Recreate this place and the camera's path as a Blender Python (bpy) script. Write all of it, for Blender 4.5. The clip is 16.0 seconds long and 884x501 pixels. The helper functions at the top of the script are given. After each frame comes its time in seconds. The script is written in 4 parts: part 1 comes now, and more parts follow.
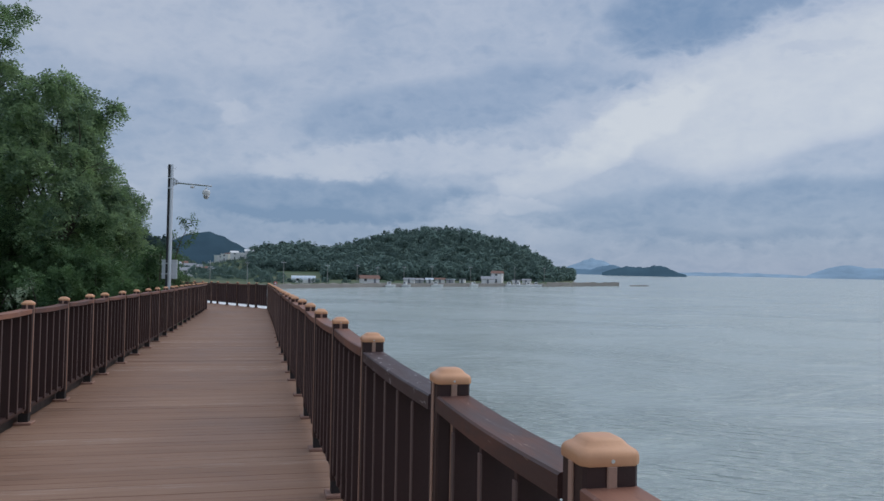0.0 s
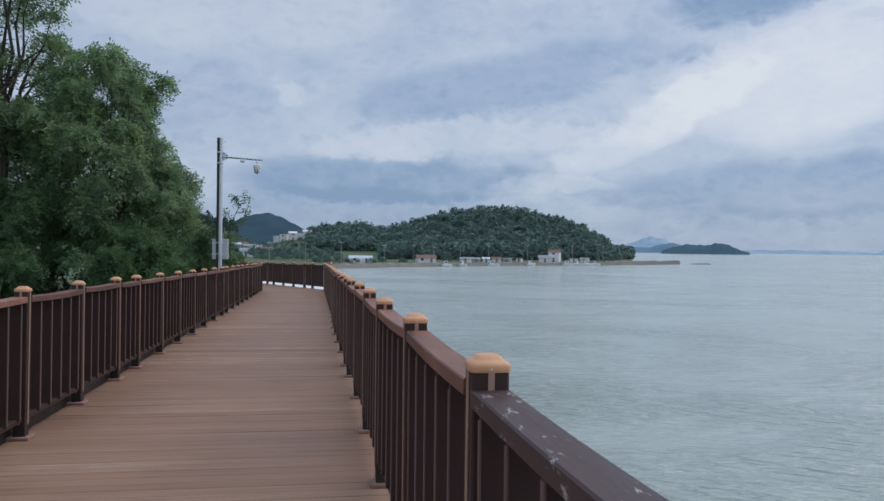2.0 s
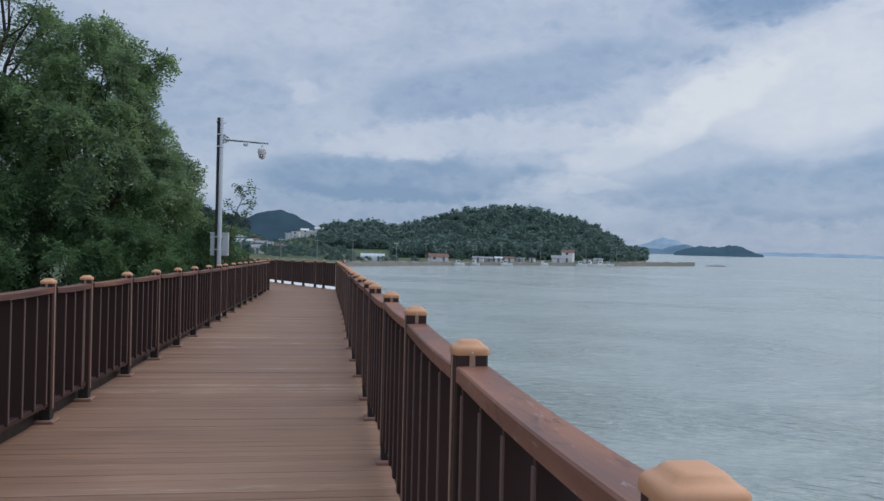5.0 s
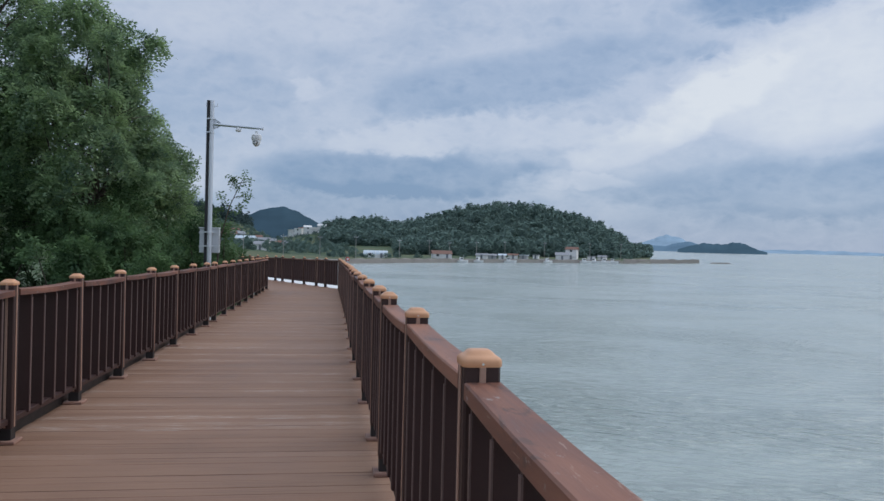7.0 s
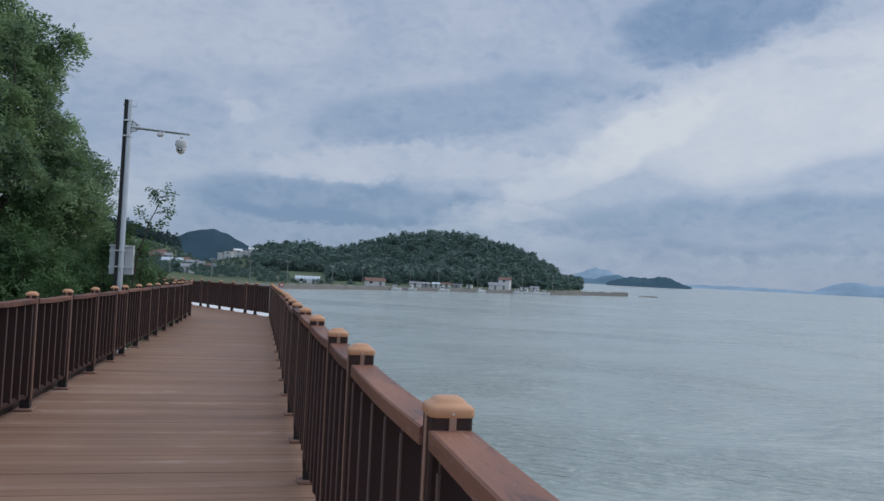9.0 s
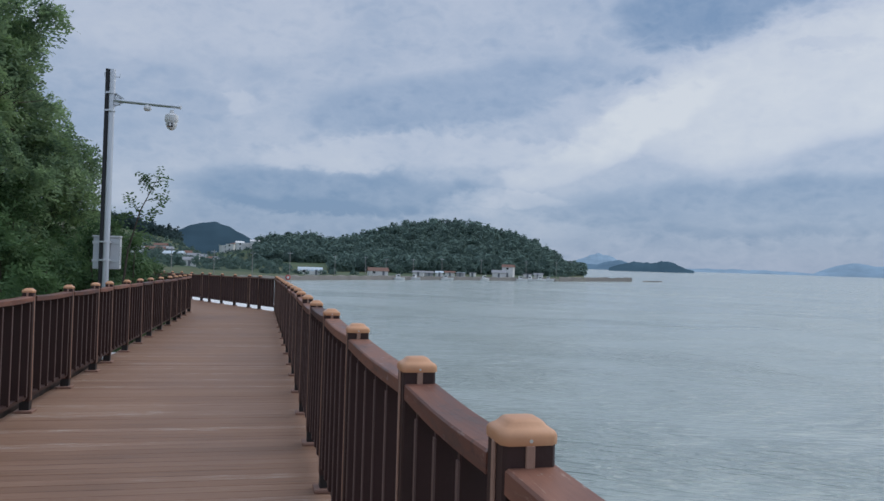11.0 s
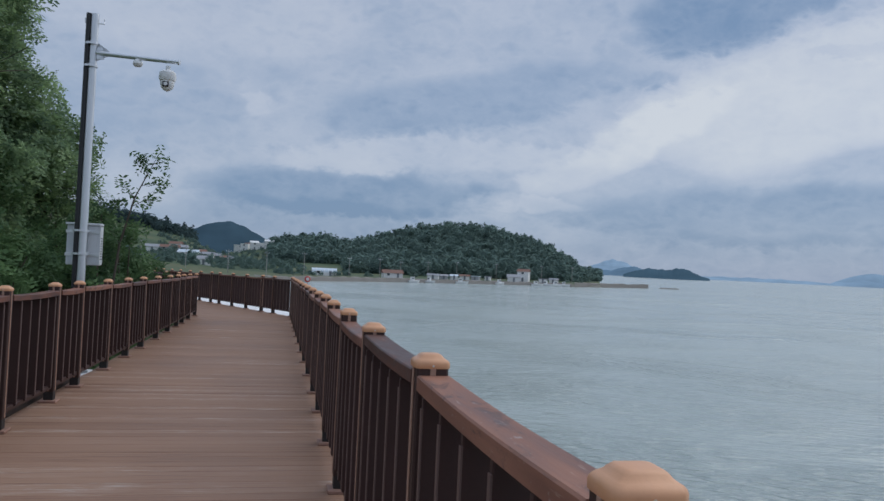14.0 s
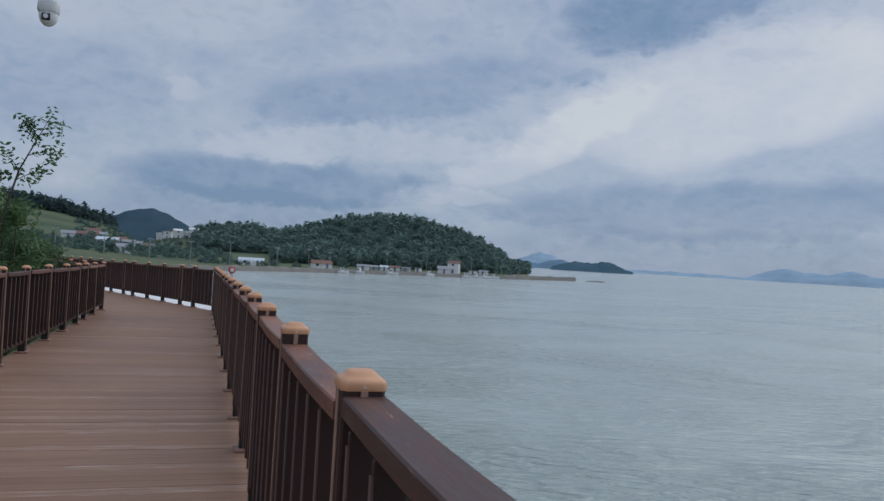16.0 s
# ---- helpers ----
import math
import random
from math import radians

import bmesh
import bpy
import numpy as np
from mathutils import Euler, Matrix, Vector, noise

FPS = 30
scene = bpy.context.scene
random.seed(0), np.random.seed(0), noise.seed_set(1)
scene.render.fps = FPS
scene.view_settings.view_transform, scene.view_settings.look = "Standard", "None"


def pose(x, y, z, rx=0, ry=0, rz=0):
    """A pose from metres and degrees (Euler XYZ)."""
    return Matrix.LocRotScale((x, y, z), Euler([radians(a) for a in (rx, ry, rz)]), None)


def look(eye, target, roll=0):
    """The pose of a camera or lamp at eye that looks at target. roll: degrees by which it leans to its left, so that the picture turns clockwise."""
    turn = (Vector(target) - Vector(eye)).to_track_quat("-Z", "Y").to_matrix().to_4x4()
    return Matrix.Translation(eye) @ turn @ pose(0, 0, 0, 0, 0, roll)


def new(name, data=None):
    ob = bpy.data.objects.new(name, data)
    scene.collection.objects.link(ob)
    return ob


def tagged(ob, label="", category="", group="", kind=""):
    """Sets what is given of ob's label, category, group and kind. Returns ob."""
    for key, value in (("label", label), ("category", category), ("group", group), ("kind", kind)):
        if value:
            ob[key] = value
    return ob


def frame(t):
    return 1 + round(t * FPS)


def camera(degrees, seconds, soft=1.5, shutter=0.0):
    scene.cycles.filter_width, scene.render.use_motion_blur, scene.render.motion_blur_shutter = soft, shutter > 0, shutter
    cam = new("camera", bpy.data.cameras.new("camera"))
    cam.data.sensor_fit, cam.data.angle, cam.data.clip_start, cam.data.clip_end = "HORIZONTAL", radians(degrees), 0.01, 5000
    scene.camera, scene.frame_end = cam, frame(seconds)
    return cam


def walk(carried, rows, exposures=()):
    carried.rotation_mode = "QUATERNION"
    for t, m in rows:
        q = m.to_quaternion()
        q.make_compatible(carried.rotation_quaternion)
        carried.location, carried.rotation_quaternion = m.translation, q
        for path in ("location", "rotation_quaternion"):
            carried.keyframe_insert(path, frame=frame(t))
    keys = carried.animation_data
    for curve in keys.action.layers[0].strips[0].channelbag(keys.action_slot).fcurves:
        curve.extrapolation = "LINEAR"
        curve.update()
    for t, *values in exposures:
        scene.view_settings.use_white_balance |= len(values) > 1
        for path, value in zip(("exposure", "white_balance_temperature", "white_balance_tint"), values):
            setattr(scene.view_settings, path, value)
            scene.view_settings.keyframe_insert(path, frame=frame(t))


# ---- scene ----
S = -0.01347          # fall of the deck, metres per metre
SEA = -6.5            # still water
XR, XL = 0.585, -2.16  # lines of the two railings

cam = camera(59.16, 16.0)
PATH = [
    (0.0, 0.018, 0.005, 1.489, -13.388, 1.412, -1.065),
    (0.5, 0.063, 0.475, 1.473, -11.024, 1.123, -1.502),
    (1.0, 0.055, 0.952, 1.485, -11.046, 0.329, -1.658),
    (1.5, 0.124, 1.381, 1.477, -9.688, 0.150, -0.874),
    (2.0, 0.122, 1.799, 1.454, -9.275, -0.175, -0.715),
    (2.5, 0.116, 2.240, 1.463, -9.747, -0.238, -0.710),
    (3.0, 0.188, 2.671, 1.453, -8.958, -0.369, -0.691),
    (3.5, 0.151, 3.102, 1.431, -8.957, -0.623, -1.086),
    (4.0, 0.136, 3.561, 1.425, -8.683, -0.479, -1.213),
    (6.5, 0.122, 5.864, 1.399, -8.301, -0.219, -1.411),
    (7.0, 0.169, 6.322, 1.397, -8.217, -0.501, -1.413),
    (7.5, 0.128, 6.779, 1.379, -13.748, -0.175, -2.450),
    (8.0, 0.121, 7.235, 1.378, -15.611, 1.312, -3.073),
    (8.5, 0.134, 7.720, 1.382, -13.652, 1.854, -3.442),
    (11.0, 0.090, 10.140, 1.348, -12.995, 0.896, -1.760),
    (11.5, 0.048, 10.624, 1.337, -12.667, 0.562, -1.845),
    (12.0, 0.066, 11.099, 1.311, -12.660, 0.257, -2.026),
    (12.5, 0.073, 11.579, 1.313, -12.350, 0.223, -2.372),
    (13.0, 0.040, 12.056, 1.325, -12.174, 0.259, -2.541),
    (13.5, 0.091, 12.523, 1.311, -12.110, 0.646, -2.481),
    (14.0, 0.067, 13.024, 1.293, -12.002, 1.093, -2.750),
    (14.5, 0.081, 13.537, 1.267, -11.827, 0.832, -2.612),
    (15.0, 0.100, 14.059, 1.264, -11.794, 0.302, -1.920),
    (15.5, 0.115, 14.556, 1.266, -16.871, 0.433, -2.619),
    (16.0, 0.174, 15.038, 1.264, -17.188, 0.731, -3.387),
]
walk(cam, [(t, pose(x, y, z, 90 + p, r, w)) for t, x, y, z, w, p, r in PATH],
     [(0.0, 0.01, 6450, 10), (0.5, 0.19, 6500, 10), (1.5, 0.21, 6500, 10), (3.5, 0.19, 6500, 10), (6.4, 0.12, 6500, 10), (7.0, 0.22, 6500, 10), (7.6, 0.12, 6500, 10), (8.5, 0.0, 6450, 10), (11.0, 0.08, 6450, 10),
      (13.0, 0.07, 6450, 10), (14.5, 0.02, 6450, 10), (15.0, 0.10, 6450, 10), (15.5, 0.0, 6450, 10), (16.0, -0.08, 6450, 10)])


# ---- world, sun ----
class Nodes:
    """A small hand for wiring node trees."""

    def __init__(self, tree):
        self.tree = tree

    def add(self, kind, **props):
        node = self.tree.nodes.new(kind)
        for key, value in props.items():
            if key == "operation":
                node.operation = value
            elif key == "blend":
                node.data_type = "RGBA"
                node.blend_type = value
            elif key == "interp":
                node.interpolation_type = value
        return node

    def link(self, a, b):
        self.tree.links.new(a, b)

    def put(self, socket, value):
        if isinstance(value, bpy.types.NodeSocket):
            self.link(value, socket)
        else:
            socket.default_value = value

    def math(self, op, a, b=0.0, clamp=False):
        node = self.add("ShaderNodeMath", operation=op)
        node.use_clamp = clamp
        self.put(node.inputs[0], a)
        self.put(node.inputs[1], b)
        return node.outputs[0]

    def noise(self, vector, scale, detail=4.0, rough=0.55, dist=0.0, out="Fac"):
        node = self.add("ShaderNodeTexNoise")
        if vector is not None:
            self.link(vector, node.inputs["Vector"])
        node.inputs["Scale"].default_value = scale
        node.inputs["Detail"].default_value = detail
        node.inputs["Roughness"].default_value = rough
        node.inputs["Distortion"].default_value = dist
        return node.outputs[out]

    def scaled(self, vector, sx, sy, sz):
        node = self.add("ShaderNodeMapping")
        self.link(vector, node.inputs["Vector"])
        node.inputs["Scale"].default_value = (sx, sy, sz)
        return node.outputs["Vector"]

    def span(self, value, a, b, c=0.0, d=1.0, smooth=True):
        node = self.add("ShaderNodeMapRange", interp="SMOOTHSTEP" if smooth else "LINEAR")
        self.put(node.inputs[0], value)
        for k, v in zip((1, 2, 3, 4), (a, b, c, d)):
            node.inputs[k].default_value = v
        return node.outputs[0]

    def ramp(self, value, stops):
        node = self.add("ShaderNodeValToRGB")
        self.link(value, node.inputs[0])
        el = node.color_ramp.elements
        while len(el) < len(stops):
            el.new(0.5)
        for e, (p, c) in zip(el, stops):
            e.position, e.color = p, (*c, 1)
        return node.outputs[0]

    def mix(self, fac, a, b, blend="MIX"):
        node = self.add("ShaderNodeMix", blend=blend)
        self.put(node.inputs[0], fac)
        self.put(node.inputs[6], a if isinstance(a, bpy.types.NodeSocket) else (*a, 1))
        self.put(node.inputs[7], b if isinstance(b, bpy.types.NodeSocket) else (*b, 1))
        return node.outputs[2]

    def bump(self, height, strength, distance=0.01):
        node = self.add("ShaderNodeBump")
        self.link(height, node.inputs["Height"])
        node.inputs["Strength"].default_value = strength
        node.inputs["Distance"].default_value = distance
        return node.outputs[0]


def make_world():
    world = bpy.data.worlds.new("world")
    scene.world = world
    world.use_nodes = True
    n = Nodes(world.node_tree)
    world.node_tree.nodes.clear()
    way = n.add("ShaderNodeTexCoord").outputs["Generated"]
    sep = n.add("ShaderNodeSeparateXYZ")
    n.link(way, sep.inputs[0])
    x, y, z = sep.outputs
    az = n.math("MULTIPLY", n.math("ARCTAN2", x, y), 57.2958)
    el = n.math("MULTIPLY", n.math("ARCSINE", z), 57.2958)
    # clouds lie on a flat layer, so they shrink towards the horizon
    lift = n.math("ADD", n.math("MAXIMUM", z, 0.0), 0.10)
    com = n.add("ShaderNodeCombineXYZ")
    n.put(com.inputs[0], n.math("DIVIDE", x, lift))
    n.put(com.inputs[1], n.math("DIVIDE", y, lift))
    layer = com.outputs[0]
    flat = n.add("ShaderNodeCombineXYZ")
    n.put(flat.inputs[0], n.math("MULTIPLY", az, 0.10))
    n.put(flat.inputs[1], n.math("MULTIPLY", el, 0.165))
    puff = n.noise(flat.outputs[0], 1.0, 6, 0.48, 0.1)
    curl = n.noise(flat.outputs[0], 2.6, 6, 0.52, 0.1)
    big = n.noise(layer, 0.40, 5, 0.5, 0.3)
    warp = n.math("MULTIPLY", n.math("SUBTRACT", curl, 0.5), 6.5)
    warp2 = n.math("MULTIPLY", n.math("SUBTRACT", puff, 0.5), 6.5)

    billow = n.math("ABSOLUTE", n.math("SUBTRACT", n.noise(flat.outputs[0], 4.5, 6, 0.55, 0.2), 0.5))
    heap = n.math("SUBTRACT", billow, 0.08)
    tuft = n.math("SUBTRACT", n.noise(flat.outputs[0], 9.0, 4, 0.55, 0.1), 0.5)

    def mass(a0, e0, ra, re, tilt, soft):
        da = n.math("ADD", n.math("SUBTRACT", az, a0), warp)
        de = n.math("ADD", n.math("SUBTRACT", el, e0), n.math("MULTIPLY", warp2, 0.40))
        de = n.math("ADD", de, n.math("ADD", n.math("MULTIPLY", heap, 2.2), n.math("MULTIPLY", warp, 0.16)))
        c, s = math.cos(radians(tilt)), math.sin(radians(tilt))
        u = n.math("ADD", n.math("MULTIPLY", da, c), n.math("MULTIPLY", de, s))
        v = n.math("SUBTRACT", n.math("MULTIPLY", de, c), n.math("MULTIPLY", da, s))
        u2 = n.math("POWER", n.math("ABSOLUTE", n.math("DIVIDE", u, ra)), 2.0)
        v2 = n.math("POWER", n.math("ABSOLUTE", n.math("DIVIDE", v, re)), 2.0)
        return n.span(n.math("ADD", u2, v2), soft, 1.4, 1.0, 0.0)

    m = n.math("ADD", 0.40, n.math("MULTIPLY", n.math("SUBTRACT", big, 0.5), 0.16))
    m = n.math("ADD", m, n.math("MULTIPLY", n.math("SUBTRACT", puff, 0.5), 0.36))
    m = n.math("ADD", m, n.math("MULTIPLY", n.math("SUBTRACT", curl, 0.5), 0.22))
    m = n.math("SUBTRACT", m, n.math("MULTIPLY", n.math("SUBTRACT", billow, 0.08), 0.42))
    for a0, e0, ra, re, tilt, soft, gain in (
            (37, 12.2, 13, 4.0, 12, 0.55, 0.40), (25, 9.2, 8, 1.7, 26, 0.5, 0.26), (12, 7.9, 14, 1.2, 3, 0.4, 0.15), (62, 15, 22, 7, 0, 0.3, 0.20),
            (4.5, 4.8, 11.0, 1.7, 0, 0.45, -0.31), (2, 2.4, 16, 1.8, 0, 0.2, -0.22), (13, 11.8, 11, 2.2, 10, 0.45, -0.18), (36, 4.4, 17, 2.1, 2, 0.35, -0.27), (40, 1.2, 24, 1.9, 0, 0.3, -0.20),
            (33, 18.8, 8, 2.8, 16, 0.55, -0.34), (-5, 16.5, 11, 3.5, 0, 0.3, 0.10), (-10, 9.5, 8, 3.5, 0, 0.3, -0.06), (-2, 10.8, 1.5, 0.8, 15, 0.4, 0.12), (18, 4.6, 5, 0.6, 0, 0.3, 0.14), (39, 14.6, 3.0, 0.5, -4, 0.3, -0.16), (26.5, 13.6, 2.2, 0.6, 10, 0.3, -0.12)):
        m = n.math("ADD", m, n.math("MULTIPLY", mass(a0, e0, ra, re, tilt, soft), gain))
    m = n.math("ADD", m, n.math("MULTIPLY", tuft, 0.14))
    cloud = n.ramp(m, ((0.0, (0.165, 0.262, 0.42)), (0.28, (0.305, 0.388, 0.53)), (0.52, (0.440, 0.500, 0.615)), (1.0, (0.600, 0.64, 0.695))))
    sky = n.add("ShaderNodeTexSky")
    sky.sky_type, sky.sun_disc = "NISHITA", False
    sky.sun_elevation, sky.sun_rotation = radians(44), radians(69)
    blue = n.mix(1.0, sky.outputs[0], (0.10, 0.10, 0.10), "MULTIPLY")
    both = n.mix(0.90, blue, cloud)
    # an overcast sky is brightest overhead
    rise = n.span(el, 22.0, 80.0, 1.0, 1.7)
    com2 = n.add("ShaderNodeCombineColor")
    for i in range(3):
        n.link(rise, com2.inputs[i])
    both = n.mix(1.0, both, com2.outputs[0], "MULTIPLY")
    bg = n.add("ShaderNodeBackground")
    n.link(both, bg.inputs["Color"])
    bg.inputs["Strength"].default_value = 1.0
    n.link(bg.outputs[0], n.add("ShaderNodeOutputWorld").inputs[0])


make_world()
sun = new("sun", bpy.data.lights.new("sun", "SUN"))
sun.data.energy, sun.data.angle, sun.data.color = 1.0, radians(50), (1.0, 0.96, 0.9)
sun.matrix_world = look((42, 16, 44), (0, 0, 0))


# ---- materials ----
def material(name, build):
    m = bpy.data.materials.new(name)
    m.use_nodes = True
    n = Nodes(m.node_tree)
    bsdf = m.node_tree.nodes["Principled BSDF"]
    build(n, bsdf)
    return m


def solid(name, color, rough=0.6, metal=0.0, vary=0.18, scale=6.0, bump=0.15, grain=60.0, random=0.0, spec=0.5):
    """Paint, metal or stone with blotches, fine grain and a little relief."""
    def build(n, b):
        co = n.add("ShaderNodeTexCoord").outputs["Object"]
        a = n.noise(co, scale, 5, 0.6)
        g = n.noise(co, grain, 3, 0.6)
        k = n.math("ADD", n.math("MULTIPLY", n.math("SUBTRACT", a, 0.5), 2.2 * vary), n.math("MULTIPLY", n.math("SUBTRACT", g, 0.5), vary))
        if random:
            info = n.add("ShaderNodeObjectInfo")
            k = n.math("ADD", k, n.math("MULTIPLY", n.math("SUBTRACT", info.outputs["Random"], 0.5), random))
        k = n.math("ADD", k, 1.0)
        com = n.add("ShaderNodeCombineColor")
        for i in range(3):
            n.link(k, com.inputs[i])
        n.link(n.mix(1.0, color, com.outputs[0], "MULTIPLY"), b.inputs["Base Color"])
        n.put(b.inputs["Roughness"], n.span(a, 0.2, 0.8, rough - 0.1, min(rough + 0.1, 1.0), False))
        b.inputs["Metallic"].default_value = metal
        b.inputs["Specular IOR Level"].default_value = spec
        n.link(n.bump(g, bump, 0.004), b.inputs["Normal"])
    return material(name, build)


def plank_build(n, b):
    info = n.add("ShaderNodeObjectInfo").outputs["Random"]
    co = n.add("ShaderNodeTexCoord").outputs["Object"]
    geo = n.add("ShaderNodeNewGeometry").outputs["Position"]
    off = n.add("ShaderNodeVectorMath")
    off.operation = "ADD"
    n.link(co, off.inputs[0])
    com = n.add("ShaderNodeCombineXYZ")
    n.put(com.inputs[0], n.math("MULTIPLY", info, 37.0))
    n.put(com.inputs[1], n.math("MULTIPLY", info, 11.0))
    n.link(com.outputs[0], off.inputs[1])
    grain = n.noise(n.scaled(off.outputs[0], 1.2, 75, 10), 1.0, 4, 0.6)
    patch = n.noise(n.scaled(geo, 0.55, 0.7, 1), 1.0, 5, 0.6, 0.4)
    k = n.math("ADD", n.math("MULTIPLY", n.math("SUBTRACT", grain, 0.5), 0.75), n.math("MULTIPLY", n.math("SUBTRACT", patch, 0.5), 1.0))
    k = n.math("ADD", k, n.math("MULTIPLY", n.math("SUBTRACT", info, 0.5), 0.24))
    col = n.ramp(n.math("ADD", 0.5, k), ((0.0, (0.165, 0.086, 0.050)), (0.5, (0.292, 0.165, 0.105)), (1.0, (0.385, 0.240, 0.164))))
    dash = n.span(n.noise(n.scaled(off.outputs[0], 2.2, 150, 10), 1.0, 2, 0.6), 0.57, 0.64)
    some = n.math("MULTIPLY", n.span(info, 0.70, 0.96, 0.05, 1.0), n.span(patch, 0.38, 0.56))
    worn = n.math("MULTIPLY", n.math("MULTIPLY", dash, some), 0.95)
    col = n.mix(worn, col, (0.62, 0.56, 0.50))
    groove = n.span(n.noise(n.scaled(off.outputs[0], 0.7, 58, 10), 1.0, 2, 0.5, 0.2), 0.60, 0.66)
    col = n.mix(n.math("MULTIPLY", groove, 0.42), col, (0.075, 0.040, 0.028))
    n.link(col, b.inputs["Base Color"])
    n.put(b.inputs["Roughness"], n.span(patch, 0.3, 0.7, 0.50, 0.72, False))
    b.inputs["Specular IOR Level"].default_value = 0.35
    n.link(n.bump(grain, 0.5, 0.004), b.inputs["Normal"])


PLANK = material("composite_deck_board", plank_build)


def rail_build(n, b, aged=0.0):
    co = n.add("ShaderNodeTexCoord").outputs["Object"]
    info = n.add("ShaderNodeObjectInfo").outputs["Random"]
    com = n.add("ShaderNodeCombineXYZ")
    n.put(com.inputs[1], n.math("MULTIPLY", info, 53.0))
    off = n.add("ShaderNodeVectorMath")
    off.operation = "ADD"
    n.link(co, off.inputs[0])
    n.link(com.outputs[0], off.inputs[1])
    v = off.outputs[0]
    worn = n.noise(n.scaled(v, 9, 1.6, 9), 1.0, 5, 0.62, 0.5)
    grain = n.noise(n.scaled(v, 90, 6, 90), 1.0, 3, 0.6)
    fleck = n.noise(n.scaled(v, 26, 13, 26), 1.0, 4, 0.7)
    side = n.add("ShaderNodeSeparateXYZ")
    n.link(co, side.inputs[0])
    fac = n.math("ADD", n.math("MULTIPLY", worn, 0.9), n.math("MULTIPLY", n.math("SUBTRACT", info, 0.5), 0.35))
    col = n.ramp(fac, ((0.25, (0.088, 0.048, 0.041)), (0.45, (0.200, 0.088, 0.060)), (0.70, (0.35, 0.165, 0.108))))
    col = n.mix(n.math("MULTIPLY", n.math("SUBTRACT", grain, 0.4), 0.25, True), col, (0.05, 0.03, 0.028))
    lich = n.math("MULTIPLY", n.span(fleck, 0.62, 0.69), n.span(info, 0.15, 0.65))
    col = n.mix(n.math("MULTIPLY", lich, 0.55), col, (0.42, 0.38, 0.36))
    stain = n.span(n.noise(n.scaled(v, 14, 4.5, 14), 1.0, 6, 0.68, 0.9), 0.54, 0.66)
    col = n.mix(n.math("MULTIPLY", stain, 0.62), col, (0.085, 0.055, 0.048))
    scuff = n.span(n.noise(n.scaled(v, 60, 7, 60), 1.0, 4, 0.7, 0.4), 0.63, 0.70)
    col = n.mix(n.math("MULTIPLY", scuff, 0.5), col, (0.50, 0.36, 0.29))
    if aged:
        col = n.mix(aged, col, (0.060, 0.043, 0.046))
        spot = n.span(n.noise(n.scaled(v, 34, 11, 34), 1.0, 4, 0.7, 0.3), 0.60, 0.68)
        col = n.mix(n.math("MULTIPLY", spot, 0.8), col, (0.46, 0.42, 0.41))
    n.link(col, b.inputs["Base Color"])
    n.put(b.inputs["Roughness"], n.span(worn, 0.3, 0.7, 0.38, 0.62, False))
    b.inputs["Specular IOR Level"].default_value = 0.28
    n.link(n.bump(grain, 0.25, 0.003), b.inputs["Normal"])


RAIL = material("weathered_brown_handrail", rail_build)
RAIL_OLD = material("dark_lichened_handrail", lambda n, b: rail_build(n, b, 0.85))
FIN = solid("dark_brown_baluster", (0.048, 0.023, 0.020), 0.5, 0, 0.25, 5, 0.15, 70, 0.15, 0.3)
POST = solid("dark_brown_post", (0.054, 0.030, 0.026), 0.5, 0, 0.25, 5, 0.15, 70, 0.15, 0.3)
# lighter brown stands for the light on the balusters' narrow faces
LIT_EDGE = solid("lit_brown_edge", (0.132, 0.082, 0.071), 0.5, 0, 0.25, 8, 0.1, 70, 0.3)
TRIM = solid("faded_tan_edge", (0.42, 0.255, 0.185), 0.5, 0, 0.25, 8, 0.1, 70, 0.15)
CAP = solid("tan_plastic_cap", (0.67, 0.34, 0.178), 0.45, 0, 0.10, 9, 0.08, 120, 0.10)
PLATE = solid("brown_base_cover", (0.31, 0.175, 0.128), 0.6, 0, 0.25, 14, 0.2, 90, 0.15)
SLEEVE = solid("black_rubber_sleeve", (0.018, 0.016, 0.016), 0.5, 0, 0.2, 9)
STEEL = solid("galvanised_steel", (0.66, 0.68, 0.70), 0.34, 0.9, 0.04, 3, 0.0, 40)
SCREW = solid("screw_steel", (0.72, 0.70, 0.66), 0.3, 0.9)
BLACK = solid("plain_black", (0.015, 0.016, 0.018), 0.45)
WHITE = solid("white_plastic", (0.78, 0.78, 0.77), 0.35, 0, 0.05, 8)
GREYBOX = solid("pale_grey_enamel", (0.60, 0.63, 0.65), 0.4, 0, 0.07, 5)
GLASSY = solid("dark_camera_glass", (0.02, 0.02, 0.025), 0.08, 0)
CONCRETE = solid("pale_concrete", (0.36, 0.35, 0.33), 0.85, 0, 0.22, 1.2, 0.4, 30)
KERBWHITE = solid("white_painted_kerb", (0.85, 0.85, 0.84), 0.6, 0, 0.08, 3)
BARK = solid("grey_brown_bark", (0.085, 0.068, 0.052), 0.9, 0, 0.4, 6, 0.8, 35)


